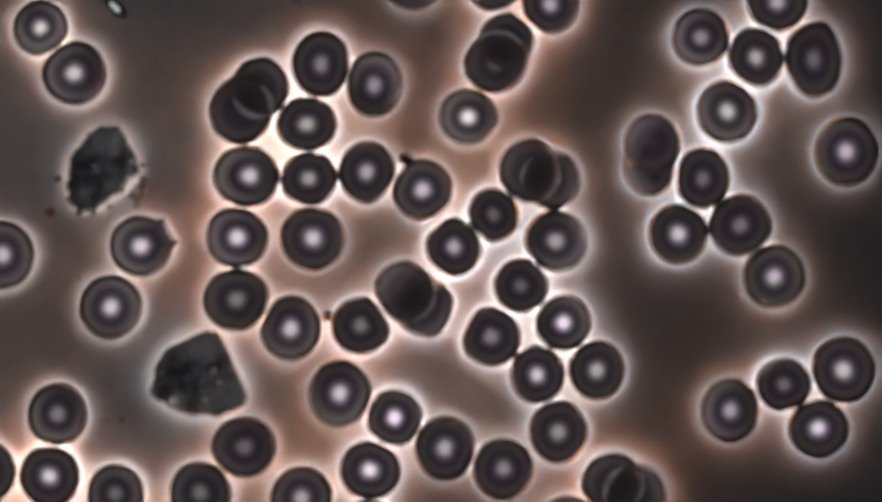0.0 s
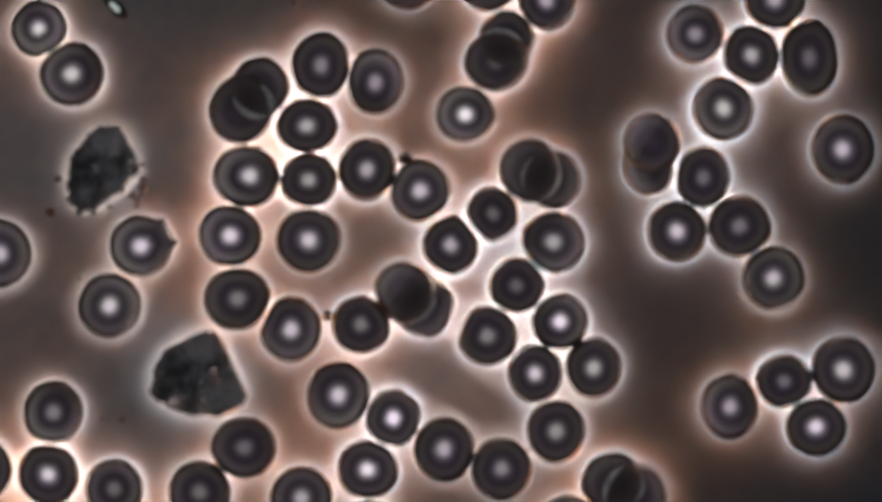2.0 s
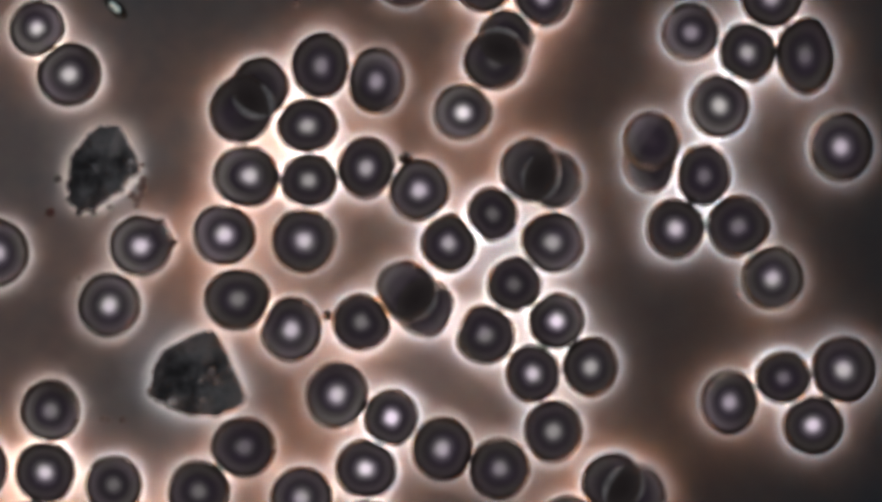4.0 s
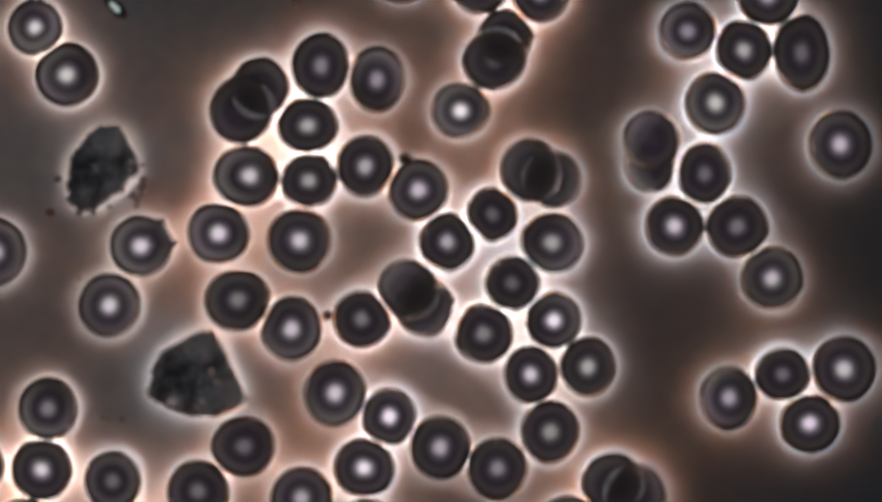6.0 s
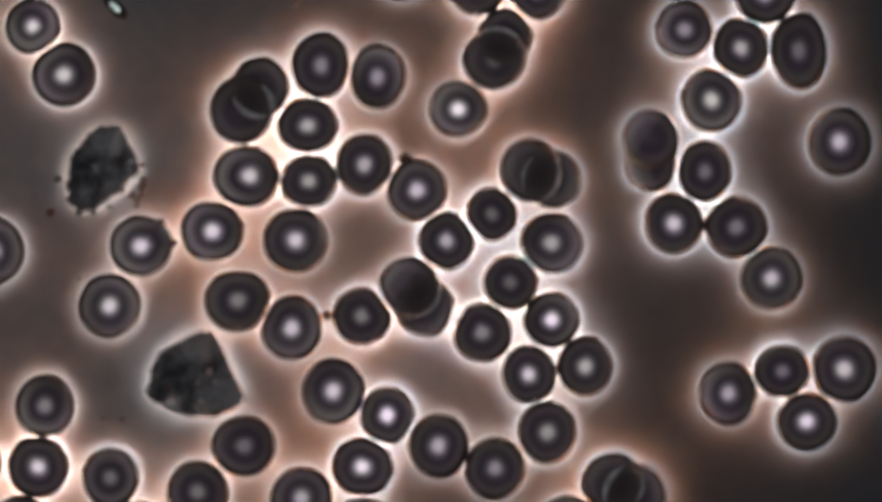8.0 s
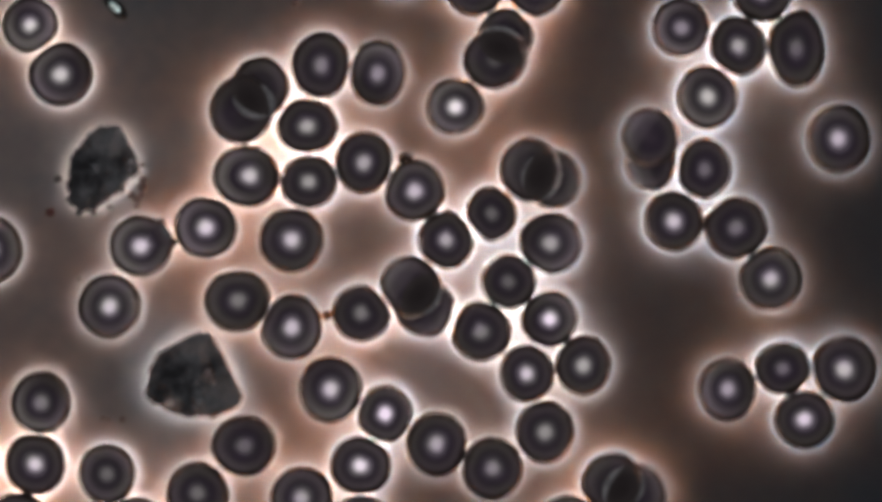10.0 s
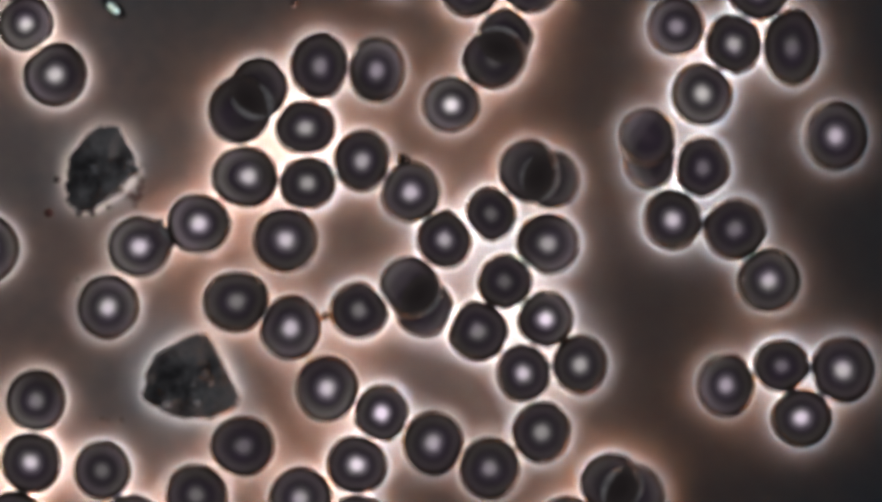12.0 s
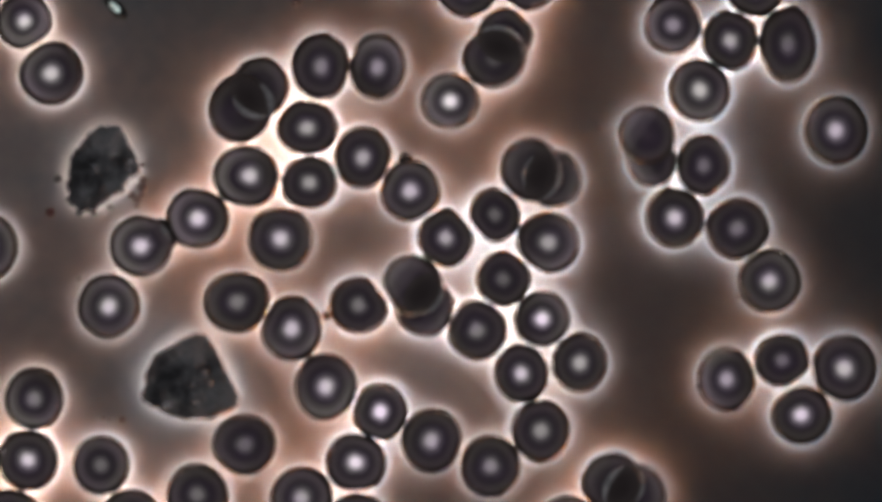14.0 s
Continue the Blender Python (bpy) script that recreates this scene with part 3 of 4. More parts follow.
debris_clump(-41.62, 10.13, ((7, 4.6), (28, 4.3), (53, 4.8), (74, 5.9), (92, 5.4), (108, 5.0), (131, 4.3), (160, 4.3), (192, 4.7), (214, 5.4), (228, 6.3), (246, 6.0), (268, 4.5), (284, 3.8), (310, 3.8), (324, 3.5), (341, 4.0), (354, 4.7)), 3, 1.25, ((-0.9, 0.3, 0.34), (-0.8, -0.2, 0.30), (-1.3, 0.5, 0.2), (3.4, 0.9, 0.34), (3.2, -0.1, 0.25)), "ragged black-grey flake of debris lying on the slide", glow=1.5, torn=1.2)
clump_b = debris_clump(-29.87, -15.31, ((6, 4.9), (30, 4.6), (53, 5.4), (69, 5.9), (82, 5.7), (98, 5.1), (121, 4.8), (142, 5.3), (168, 5.7), (185, 5.8), (198, 6.6), (207, 6.3), (221, 5.6), (241, 5.3), (268, 5.2), (289, 5.7), (308, 6.2), (323, 6.9), (336, 6.8), (345, 6.1)), 8, 1.25, ((0.3, -0.8, 0.36), (-3.0, -3.2, 0.5), (0.7, -3.1, 0.42), (1.9, 0.4, 0.5), (2.3, -0.8, 0.45)), "large angular dark grey flake of debris", glow=3.0, torn=0.7)
grain(-47.29, 8.95, 0.41, 1, "small dark speck beside the ragged flake")
grain(-48.25, 4.67, 0.55, 2, "small reddish-black speck on the slide", mat=RUST)
grain(-39.34, -20.77, 0.35, 3, "tiny dark speck on the slide", mat=HAZY)
grain(-41.76, -20.64, 0.28, 4, "tiny dark speck on the slide", mat=HAZY)
grain(-41.06, -20.84, 0.21, 12, "tiny dark speck on the slide", mat=HAZY)
grain(-4.42, 11.50, 0.83, 5, "small dark granule beside a blood cell", tall=3.0)
grain(-14.03, -8.05, 0.69, 6, "small dark granule between two blood cells", tall=1.3)
grain(19.70, 15.24, 0.28, 7, "tiny faint speck on the slide", mat=HAZY)
grain(36.85, -5.50, 0.35, 8, "tiny faint speck on the slide", mat=HAZY)
grain(-44.66, -3.35, 0.28, 9, "tiny faint speck on the slide", mat=HAZY)
grain(-37.61, 6.53, 0.55, 10, "crumb broken off the ragged flake", mat=HAZY)
grain(-36.99, 7.92, 0.62, 11, "crumb broken off the ragged flake", mat=HAZY)
grain(21.71, 11.03, 0.24, 13, "tiny faint speck on the slide", mat=HAZY)
grain(-17.91, 30.73, 0.55, 14, "small dark granule on the slide", mat=HAZY)
grain(-37.61, 5.57, 0.41, 15, "crumb broken off the ragged flake", mat=HAZY)
grain(-36.78, 8.88, 0.48, 21, "crumb broken off the ragged flake", mat=HAZY)
grain(-36.92, 6.95, 0.41, 22, "crumb broken off the ragged flake", mat=HAZY)
grain(-38.30, 7.02, 0.48, 23, "crumb broken off the ragged flake", mat=HAZY)
grain(-44.52, 4.60, 0.35, 24, "crumb broken off the ragged flake", mat=GRIT)
grain(-42.86, 4.80, 0.35, 25, "crumb broken off the ragged flake", mat=GRIT)
grain(-40.93, 5.57, 0.35, 26, "crumb broken off the ragged flake", mat=GRIT)
grain(-36.92, 10.68, 0.35, 27, "crumb broken off the ragged flake", mat=GRIT)


def crystal_shard(x, y, turn):
    thing = new("crystal_shard")
    thing.matrix_basis = pose(x * U, y * U, 0, 0, 0, turn)
    for name, mat, grow, base, tall in (("rim", SHARD_EDGE, 1.1, 0.0, 0.5), ("facet", SHARD, 0.52, 0.42, 0.4)):
        a, b = 1.75 * grow * U, 0.85 * (grow - 0.1) * U
        plan = ((-a, -0.1 * b), (-0.7 * a, 0.75 * b), (0.3 * a, b), (0.95 * a, 0.45 * b), (a, -0.35 * b), (0.55 * a, -b), (-0.6 * a, -0.8 * b))
        rings = [[(px * k, py * k, (base + z) * U) for px, py in plan] for z, k in ((0, 0.94), (tall * 0.5, 1.0), (tall, 0.8))]
        part(name, rings_mesh(rings), mat, thing, "dark outline of the crystal" if name == "rim" else "pale glassy face")
    return tagged(thing, "pale greenish-white crystal sliver with dark edges", "crystal")


crystal_shard(-40.30, 30.18, -44)


def drift(thing, rows):
    walk(thing, [(t, pose(x * U, y * U, 0, 0, 0, *turn)) for t, x, y, *turn in rows])


def motions():
    drift(c1, [(0, -49.35, 27.48), (1.5, -49.53, 27.39), (3, -49.69, 27.39), (4.25, -49.83, 27.43), (5.5, -49.97, 27.50), (6.75, -50.13, 27.58), (8, -50.31, 27.67), (9.25, -50.51, 27.77), (10.5, -50.73, 27.87), (11.75, -50.95, 27.99), (13, -51.17, 28.14), (14, -51.34, 28.29)])
    drift(c2, [(0, -45.19, 21.94), (1.5, -45.42, 21.87), (3, -45.65, 21.81), (4.25, -45.84, 21.77), (5.5, -46.03, 21.74), (6.75, -46.24, 21.74), (8, -46.46, 21.74), (9.25, -46.71, 21.76), (10.5, -46.98, 21.80), (11.75, -47.30, 21.84), (13, -47.68, 21.88), (14, -48.03, 21.92)])
    drift(c3, [(0, -54.06, -0.45), (1.5, -54.32, -0.34), (3, -54.55, -0.27), (4.25, -54.73, -0.21), (5.5, -54.90, -0.15), (6.75, -55.07, -0.08), (8, -55.23, 0.00), (9.25, -55.41, 0.11), (10.5, -55.58, 0.22), (11.75, -55.74, 0.34), (13, -55.90, 0.45), (14, -56.03, 0.52)])
    drift(c5, [(0, -40.69, -6.90), (1.5, -40.83, -6.76), (3, -40.88, -6.69), (4.25, -40.89, -6.67), (5.5, -40.88, -6.68), (6.75, -40.86, -6.71), (8, -40.85, -6.75), (9.25, -40.85, -6.79), (10.5, -40.86, -6.82), (11.75, -40.89, -6.84), (13, -40.92, -6.84), (14, -40.95, -6.81)])
    drift(c6, [(0, -47.27, -20.13), (1.5, -47.67, -19.96), (3, -47.97, -19.81), (4.25, -48.17, -19.67), (5.5, -48.37, -19.51), (6.75, -48.60, -19.32), (8, -48.84, -19.10), (9.25, -49.12, -18.86), (10.5, -49.42, -18.63), (11.75, -49.71, -18.42), (13, -49.99, -18.28), (14, -50.16, -18.24)])
    drift(c7, [(0, -48.25, -27.76), (1.5, -48.33, -27.62), (3, -48.58, -27.43), (4.25, -48.84, -27.25), (5.5, -49.12, -27.04), (6.75, -49.39, -26.83), (8, -49.65, -26.60), (9.25, -49.88, -26.39), (10.5, -50.10, -26.18), (11.75, -50.34, -26.00), (13, -50.61, -25.85), (14, -50.89, -25.75)])
    drift(c8, [(0, -56.08, -27.27), (1.5, -56.45, -27.08), (3, -56.81, -26.89), (4.25, -57.12, -26.73), (5.5, -57.42, -26.57), (6.75, -57.71, -26.40), (8, -57.92, -26.20), (9.25, -58.12, -25.99), (10.5, -58.33, -25.78), (11.75, -58.54, -25.57), (13, -58.75, -25.37), (14, -58.91, -25.20)])
    drift(c9, [(0, -40.14, -29.91), (1.5, -40.27, -29.45), (3, -40.32, -29.05), (4.25, -40.36, -28.75), (5.5, -40.44, -28.46), (6.75, -40.56, -28.19), (8, -40.75, -27.93), (9.25, -41.00, -27.66), (10.5, -41.28, -27.37), (11.75, -41.56, -27.05), (13, -41.80, -26.70), (14, -41.92, -26.37)])
    drift(c10, [(0, -29.67, -29.77), (1.5, -29.71, -29.72), (3, -29.78, -29.64), (4.25, -29.85, -29.59), (5.5, -29.91, -29.57), (6.75, -29.96, -29.59), (8, -29.99, -29.65), (9.25, -30.00, -29.74), (10.5, -29.99, -29.86), (11.75, -29.99, -29.96), (13, -29.99, -30.01), (14, -30.02, -29.99)])
    drift(c11, [(0, -24.26, -24.15), (1.5, -24.27, -24.21), (3, -24.29, -24.19), (4.25, -24.30, -24.14), (5.5, -24.31, -24.09), (6.75, -24.30, -24.05), (8, -24.29, -24.02), (9.25, -24.27, -24.00), (10.5, -24.25, -23.99), (11.75, -24.23, -23.97), (13, -24.22, -23.92), (14, -24.22, -23.84)])
    drift(c13, [(0, -25.17, -6.00), (1.5, -25.07, -5.90), (3, -25.04, -5.92), (4.25, -25.03, -5.97), (5.5, -25.03, -6.02), (6.75, -25.03, -6.07), (8, -25.03, -6.11), (9.25, -25.02, -6.12), (10.5, -25.01, -6.13), (11.75, -25.02, -6.15), (13, -25.05, -6.20), (14, -25.10, -6.29)])
    drift(c14, [(0, -25.10, 1.69), (1.5, -25.78, 1.88), (3, -26.34, 1.98), (4.25, -26.78, 2.05), (5.5, -27.22, 2.14), (6.75, -27.69, 2.28), (8, -28.18, 2.47), (9.25, -28.69, 2.73), (10.5, -29.17, 3.05), (11.75, -29.59, 3.40), (13, -29.88, 3.76), (14, -29.97, 4.03)])
    drift(c16, [(0, -15.80, 1.62), (1.5, -16.18, 1.41), (3, -16.60, 1.31), (4.25, -16.95, 1.29), (5.5, -17.31, 1.30), (6.75, -17.63, 1.32), (8, -17.93, 1.36), (9.25, -18.23, 1.39), (10.5, -18.55, 1.42), (11.75, -18.90, 1.46), (13, -19.34, 1.50), (14, -19.78, 1.54)])
    drift(c17, [(0, -16.29, 8.90), (1.5, -16.31, 8.75), (3, -16.31, 8.69), (4.25, -16.30, 8.66), (5.5, -16.29, 8.64), (6.75, -16.28, 8.62), (8, -16.29, 8.58), (9.25, -16.30, 8.53), (10.5, -16.31, 8.48), (11.75, -16.30, 8.42), (13, -16.27, 8.39), (14, -16.21, 8.39)])
    drift(c18, [(0, -16.56, 15.63), (1.5, -16.56, 15.47), (3, -16.52, 15.43), (4.25, -16.47, 15.44), (5.5, -16.44, 15.47), (6.75, -16.43, 15.48), (8, -16.44, 15.47), (9.25, -16.48, 15.43), (10.5, -16.52, 15.37), (11.75, -16.56, 15.29), (13, -16.56, 15.22), (14, -16.52, 15.19)])
    drift(c19, [(0, -14.77, 22.98), (1.5, -14.76, 22.88), (3, -14.77, 22.83), (4.25, -14.77, 22.81), (5.5, -14.77, 22.81), (6.75, -14.77, 22.83), (8, -14.76, 22.85), (9.25, -14.75, 22.87), (10.5, -14.74, 22.88), (11.75, -14.74, 22.86), (13, -14.75, 22.80), (14, -14.77, 22.72)])
    drift(c20, [(0, -8.25, 20.48), (1.5, -8.14, 20.74), (3, -8.05, 20.87), (4.25, -7.99, 20.96), (5.5, -7.94, 21.08), (6.75, -7.89, 21.24), (8, -7.86, 21.46), (9.25, -7.83, 21.72), (10.5, -7.81, 22.02), (11.75, -7.80, 22.31), (13, -7.82, 22.55), (14, -7.84, 22.67)])
    drift(c21, [(0, -9.15, 9.74), (1.5, -9.11, 9.97), (3, -9.15, 10.15), (4.25, -9.22, 10.27), (5.5, -9.29, 10.39), (6.75, -9.37, 10.51), (8, -9.43, 10.65), (9.25, -9.48, 10.79), (10.5, -9.51, 10.96), (11.75, -9.54, 11.14), (13, -9.58, 11.34), (14, -9.62, 11.51)])
    drift(c22, [(0, -2.29, 7.52), (1.5, -2.54, 7.42), (3, -2.65, 7.44), (4.25, -2.71, 7.48), (5.5, -2.76, 7.52), (6.75, -2.84, 7.52), (8, -2.97, 7.49), (9.25, -3.14, 7.43), (10.5, -3.34, 7.36), (11.75, -3.55, 7.31), (13, -3.73, 7.31), (14, -3.82, 7.40)])
    drift(c23, [(0, 3.33, 16.53), (1.5, 3.06, 16.78), (3, 2.83, 16.97), (4.25, 2.65, 17.11), (5.5, 2.47, 17.25), (6.75, 2.29, 17.37), (8, 2.10, 17.51), (9.25, 1.88, 17.67), (10.5, 1.67, 17.85), (11.75, 1.46, 18.05), (13, 1.26, 18.29), (14, 1.12, 18.50)])
    drift(c24, [(0, 6.45, 4.47), (1.5, 6.39, 4.58), (3, 6.36, 4.58), (4.25, 6.34, 4.54), (5.5, 6.32, 4.51), (6.75, 6.28, 4.50), (8, 6.24, 4.52), (9.25, 6.22, 4.56), (10.5, 6.22, 4.61), (11.75, 6.27, 4.64), (13, 6.41, 4.59), (14, 6.61, 4.47)])
    drift(c25, [(0, 1.59, 0.52), (1.5, 1.26, 0.70), (3, 1.04, 0.87), (4.25, 0.90, 0.99), (5.5, 0.80, 1.10), (6.75, 0.73, 1.19), (8, 0.68, 1.27), (9.25, 0.64, 1.34), (10.5, 0.61, 1.41), (11.75, 0.59, 1.48), (13, 0.58, 1.56), (14, 0.58, 1.64)])
    drift(c26, [(0, 14.14, 1.21), (1.5, 13.89, 1.12), (3, 13.77, 1.06), (4.25, 13.72, 1.03), (5.5, 13.69, 1.01), (6.75, 13.65, 0.99), (8, 13.60, 0.97), (9.25, 13.53, 0.95), (10.5, 13.44, 0.94), (11.75, 13.34, 0.95), (13, 13.26, 0.98), (14, 13.22, 1.03)])
    drift(c27, [(0, 9.85, -4.26), (1.5, 9.43, -4.25), (3, 9.15, -4.16), (4.25, 8.97, -4.07), (5.5, 8.83, -3.97), (6.75, 8.70, -3.89), (8, 8.56, -3.83), (9.25, 8.41, -3.77), (10.5, 8.24, -3.73), (11.75, 8.05, -3.66), (13, 7.85, -3.56), (14, 7.68, -3.43)])
    drift(c28, [(0, 15.04, -8.83), (1.5, 14.73, -8.71), (3, 14.41, -8.65), (4.25, 14.16, -8.61), (5.5, 13.94, -8.57), (6.75, 13.75, -8.52), (8, 13.59, -8.46), (9.25, 13.45, -8.40), (10.5, 13.28, -8.34), (11.75, 13.07, -8.30), (13, 12.77, -8.30), (14, 12.42, -8.36)])
    drift(c29, [(0, 6.17, -10.50), (1.5, 5.81, -10.43), (3, 5.54, -10.34), (4.25, 5.38, -10.26), (5.5, 5.26, -10.18), (6.75, 5.16, -10.09), (8, 5.06, -10.00), (9.25, 4.97, -9.92), (10.5, 4.85, -9.84), (11.75, 4.72, -9.78), (13, 4.56, -9.74), (14, 4.41, -9.72)])
    drift(c30, [(0, 11.85, -15.28), (1.5, 11.67, -15.11), (3, 11.46, -15.11), (4.25, 11.29, -15.16), (5.5, 11.12, -15.22), (6.75, 10.96, -15.24), (8, 10.81, -15.22), (9.25, 10.66, -15.17), (10.5, 10.50, -15.09), (11.75, 10.33, -15.02), (13, 10.11, -15.03), (14, 9.90, -15.12)])
    drift(c31, [(0, 19.20, -14.66), (1.5, 18.91, -14.43), (3, 18.63, -14.31), (4.25, 18.40, -14.27), (5.5, 18.19, -14.25), (6.75, 17.99, -14.23), (8, 17.80, -14.19), (9.25, 17.63, -14.12), (10.5, 17.48, -14.04), (11.75, 17.34, -13.93), (13, 17.22, -13.83), (14, 17.12, -13.75)])
    drift(c32, [(0, 14.42, -22.29), (1.5, 14.24, -22.19), (3, 14.00, -22.18), (4.25, 13.77, -22.21), (5.5, 13.54, -22.25), (6.75, 13.30, -22.29), (8, 13.09, -22.31), (9.25, 12.90, -22.31), (10.5, 12.73, -22.28), (11.75, 12.57, -22.24), (13, 12.41, -22.18), (14, 12.28, -22.12)])
    drift(c33, [(0, -18.58, -9.53), (1.5, -18.56, -9.62), (3, -18.53, -9.66), (4.25, -18.52, -9.65), (5.5, -18.50, -9.61), (6.75, -18.48, -9.54), (8, -18.47, -9.47), (9.25, -18.45, -9.40), (10.5, -18.45, -9.36), (11.75, -18.45, -9.36), (13, -18.46, -9.41), (14, -18.48, -9.52)])
    drift(c34, [(0, -9.85, -9.18), (1.5, -9.82, -9.10), (3, -9.79, -8.91), (4.25, -9.76, -8.70), (5.5, -9.74, -8.47), (6.75, -9.73, -8.24), (8, -9.73, -8.01), (9.25, -9.75, -7.78), (10.5, -9.80, -7.54), (11.75, -9.87, -7.28), (13, -9.99, -6.97), (14, -10.11, -6.66)])
    drift(c35, [(0, -12.47, -17.58), (1.5, -12.60, -17.77), (3, -12.73, -17.79), (4.25, -12.85, -17.72), (5.5, -12.99, -17.60), (6.75, -13.13, -17.45), (8, -13.29, -17.29), (9.25, -13.48, -17.14), (10.5, -13.67, -17.01), (11.75, -13.85, -16.90), (13, -14.04, -16.82), (14, -14.18, -16.76)])
    drift(c36, [(0, -5.76, -20.55), (1.5, -5.86, -20.61), (3, -6.01, -20.59), (4.25, -6.16, -20.53), (5.5, -6.32, -20.45), (6.75, -6.48, -20.35), (8, -6.65, -20.24), (9.25, -6.81, -20.13), (10.5, -6.98, -20.03), (11.75, -7.15, -19.94), (13, -7.34, -19.86), (14, -7.50, -19.81)])
    drift(c37, [(0, 0.48, -24.29), (1.5, 0.41, -24.41), (3, 0.27, -24.41), (4.25, 0.13, -24.35), (5.5, -0.03, -24.25), (6.75, -0.18, -24.12), (8, -0.32, -23.99), (9.25, -0.47, -23.85), (10.5, -0.61, -23.72), (11.75, -0.78, -23.59), (13, -0.98, -23.46), (14, -1.19, -23.36)])
    drift(c38, [(0, 7.69, -26.79), (1.5, 7.52, -26.81), (3, 7.35, -26.79), (4.25, 7.20, -26.78), (5.5, 7.03, -26.76), (6.75, 6.84, -26.76), (8, 6.65, -26.75), (9.25, 6.46, -26.75), (10.5, 6.29, -26.74), (11.75, 6.16, -26.70), (13, 6.09, -26.61), (14, 6.10, -26.49)])
    drift(c39, [(0, -8.73, -27.00), (1.5, -8.95, -26.95), (3, -9.14, -26.89), (4.25, -9.28, -26.82), (5.5, -9.40, -26.75), (6.75, -9.53, -26.67), (8, -9.67, -26.59), (9.25, -9.81, -26.50), (10.5, -9.97, -26.40), (11.75, -10.14, -26.29), (13, -10.32, -26.16), (14, -10.49, -26.04)])
    drift(c40, [(0, 32.02, 26.31), (1.5, 31.48, 26.63), (3, 31.05, 26.82), (4.25, 30.74, 26.93), (5.5, 30.48, 27.03), (6.75, 30.24, 27.13), (8, 30.01, 27.26), (9.25, 29.77, 27.40), (10.5, 29.51, 27.55), (11.75, 29.23, 27.69), (13, 28.89, 27.80), (14, 28.58, 27.83)])
    drift(c41, [(0, 38.81, 23.88), (1.5, 38.39, 24.09), (3, 37.98, 24.32), (4.25, 37.68, 24.51), (5.5, 37.41, 24.69), (6.75, 37.18, 24.87), (8, 36.97, 25.04), (9.25, 36.77, 25.19), (10.5, 36.56, 25.35), (11.75, 36.30, 25.53), (13, 35.97, 25.74), (14, 35.63, 25.94)])
    drift(c42, [(0, 45.89, 23.67), (1.5, 45.48, 23.81), (3, 45.07, 24.01), (4.25, 44.76, 24.21), (5.5, 44.49, 24.40), (6.75, 44.26, 24.59), (8, 44.06, 24.76), (9.25, 43.87, 24.94), (10.5, 43.67, 25.09), (11.75, 43.42, 25.24), (13, 43.08, 25.40), (14, 42.71, 25.56)])
    drift(c43, [(0, 35.28, 17.23), (1.5, 34.92, 17.52), (3, 34.56, 17.77), (4.25, 34.25, 17.97), (5.5, 33.94, 18.18), (6.75, 33.63, 18.39), (8, 33.33, 18.63), (9.25, 33.02, 18.88), (10.5, 32.73, 19.14), (11.75, 32.42, 19.41), (13, 32.13, 19.66), (14, 31.89, 19.85)])
    drift(c44, [(0, 49.91, 12.23), (1.5, 49.54, 12.43), (3, 49.34, 12.65), (4.25, 49.25, 12.85), (5.5, 49.19, 13.04), (6.75, 49.14, 13.24), (8, 49.08, 13.45), (9.25, 49.00, 13.67), (10.5, 48.90, 13.91), (11.75, 48.79, 14.18), (13, 48.70, 14.52), (14, 48.64, 14.85)])
    drift(c45, [(0, 32.23, 8.90), (1.5, 32.27, 9.01), (3, 32.34, 9.15), (4.25, 32.40, 9.28), (5.5, 32.45, 9.43), (6.75, 32.50, 9.61), (8, 32.51, 9.79), (9.25, 32.50, 9.96), (10.5, 32.46, 10.14), (11.75, 32.42, 10.31), (13, 32.37, 10.45), (14, 32.34, 10.54)])
    drift(c46, [(0, 29.25, 2.12), (1.5, 29.12, 2.37), (3, 28.99, 2.62), (4.25, 28.88, 2.82), (5.5, 28.79, 3.02), (6.75, 28.73, 3.22), (8, 28.68, 3.41), (9.25, 28.67, 3.59), (10.5, 28.67, 3.77), (11.75, 28.70, 3.92), (13, 28.74, 4.04), (14, 28.79, 4.11)])
    drift(c47, [(0, 36.88, 3.16), (1.5, 36.80, 3.08), (3, 36.70, 3.05), (4.25, 36.61, 3.04), (5.5, 36.53, 3.02), (6.75, 36.46, 2.99), (8, 36.40, 2.95), (9.25, 36.37, 2.89), (10.5, 36.36, 2.83), (11.75, 36.38, 2.78), (13, 36.44, 2.75), (14, 36.51, 2.77)])
    drift(c48, [(0, 41.04, -3.16), (1.5, 40.95, -3.31), (3, 40.88, -3.36), (4.25, 40.83, -3.37), (5.5, 40.79, -3.36), (6.75, 40.74, -3.35), (8, 40.70, -3.36), (9.25, 40.65, -3.39), (10.5, 40.60, -3.45), (11.75, 40.54, -3.53), (13, 40.49, -3.63), (14, 40.45, -3.71)])
    drift(c49, [(0, 35.62, -19.65), (1.5, 35.61, -19.30), (3, 35.57, -18.90), (4.25, 35.53, -18.56), (5.5, 35.49, -18.21), (6.75, 35.44, -17.87), (8, 35.39, -17.54), (9.25, 35.34, -17.21), (10.5, 35.30, -16.87), (11.75, 35.25, -16.52), (13, 35.21, -16.14), (14, 35.17, -15.80)])
    drift(c50, [(0, 42.28, -16.46), (1.5, 42.32, -16.18), (3, 42.27, -15.85), (4.25, 42.21, -15.57), (5.5, 42.16, -15.30), (6.75, 42.12, -15.06), (8, 42.11, -14.83), (9.25, 42.12, -14.62), (10.5, 42.15, -14.40), (11.75, 42.16, -14.15), (13, 42.14, -13.81), (14, 42.07, -13.46)])
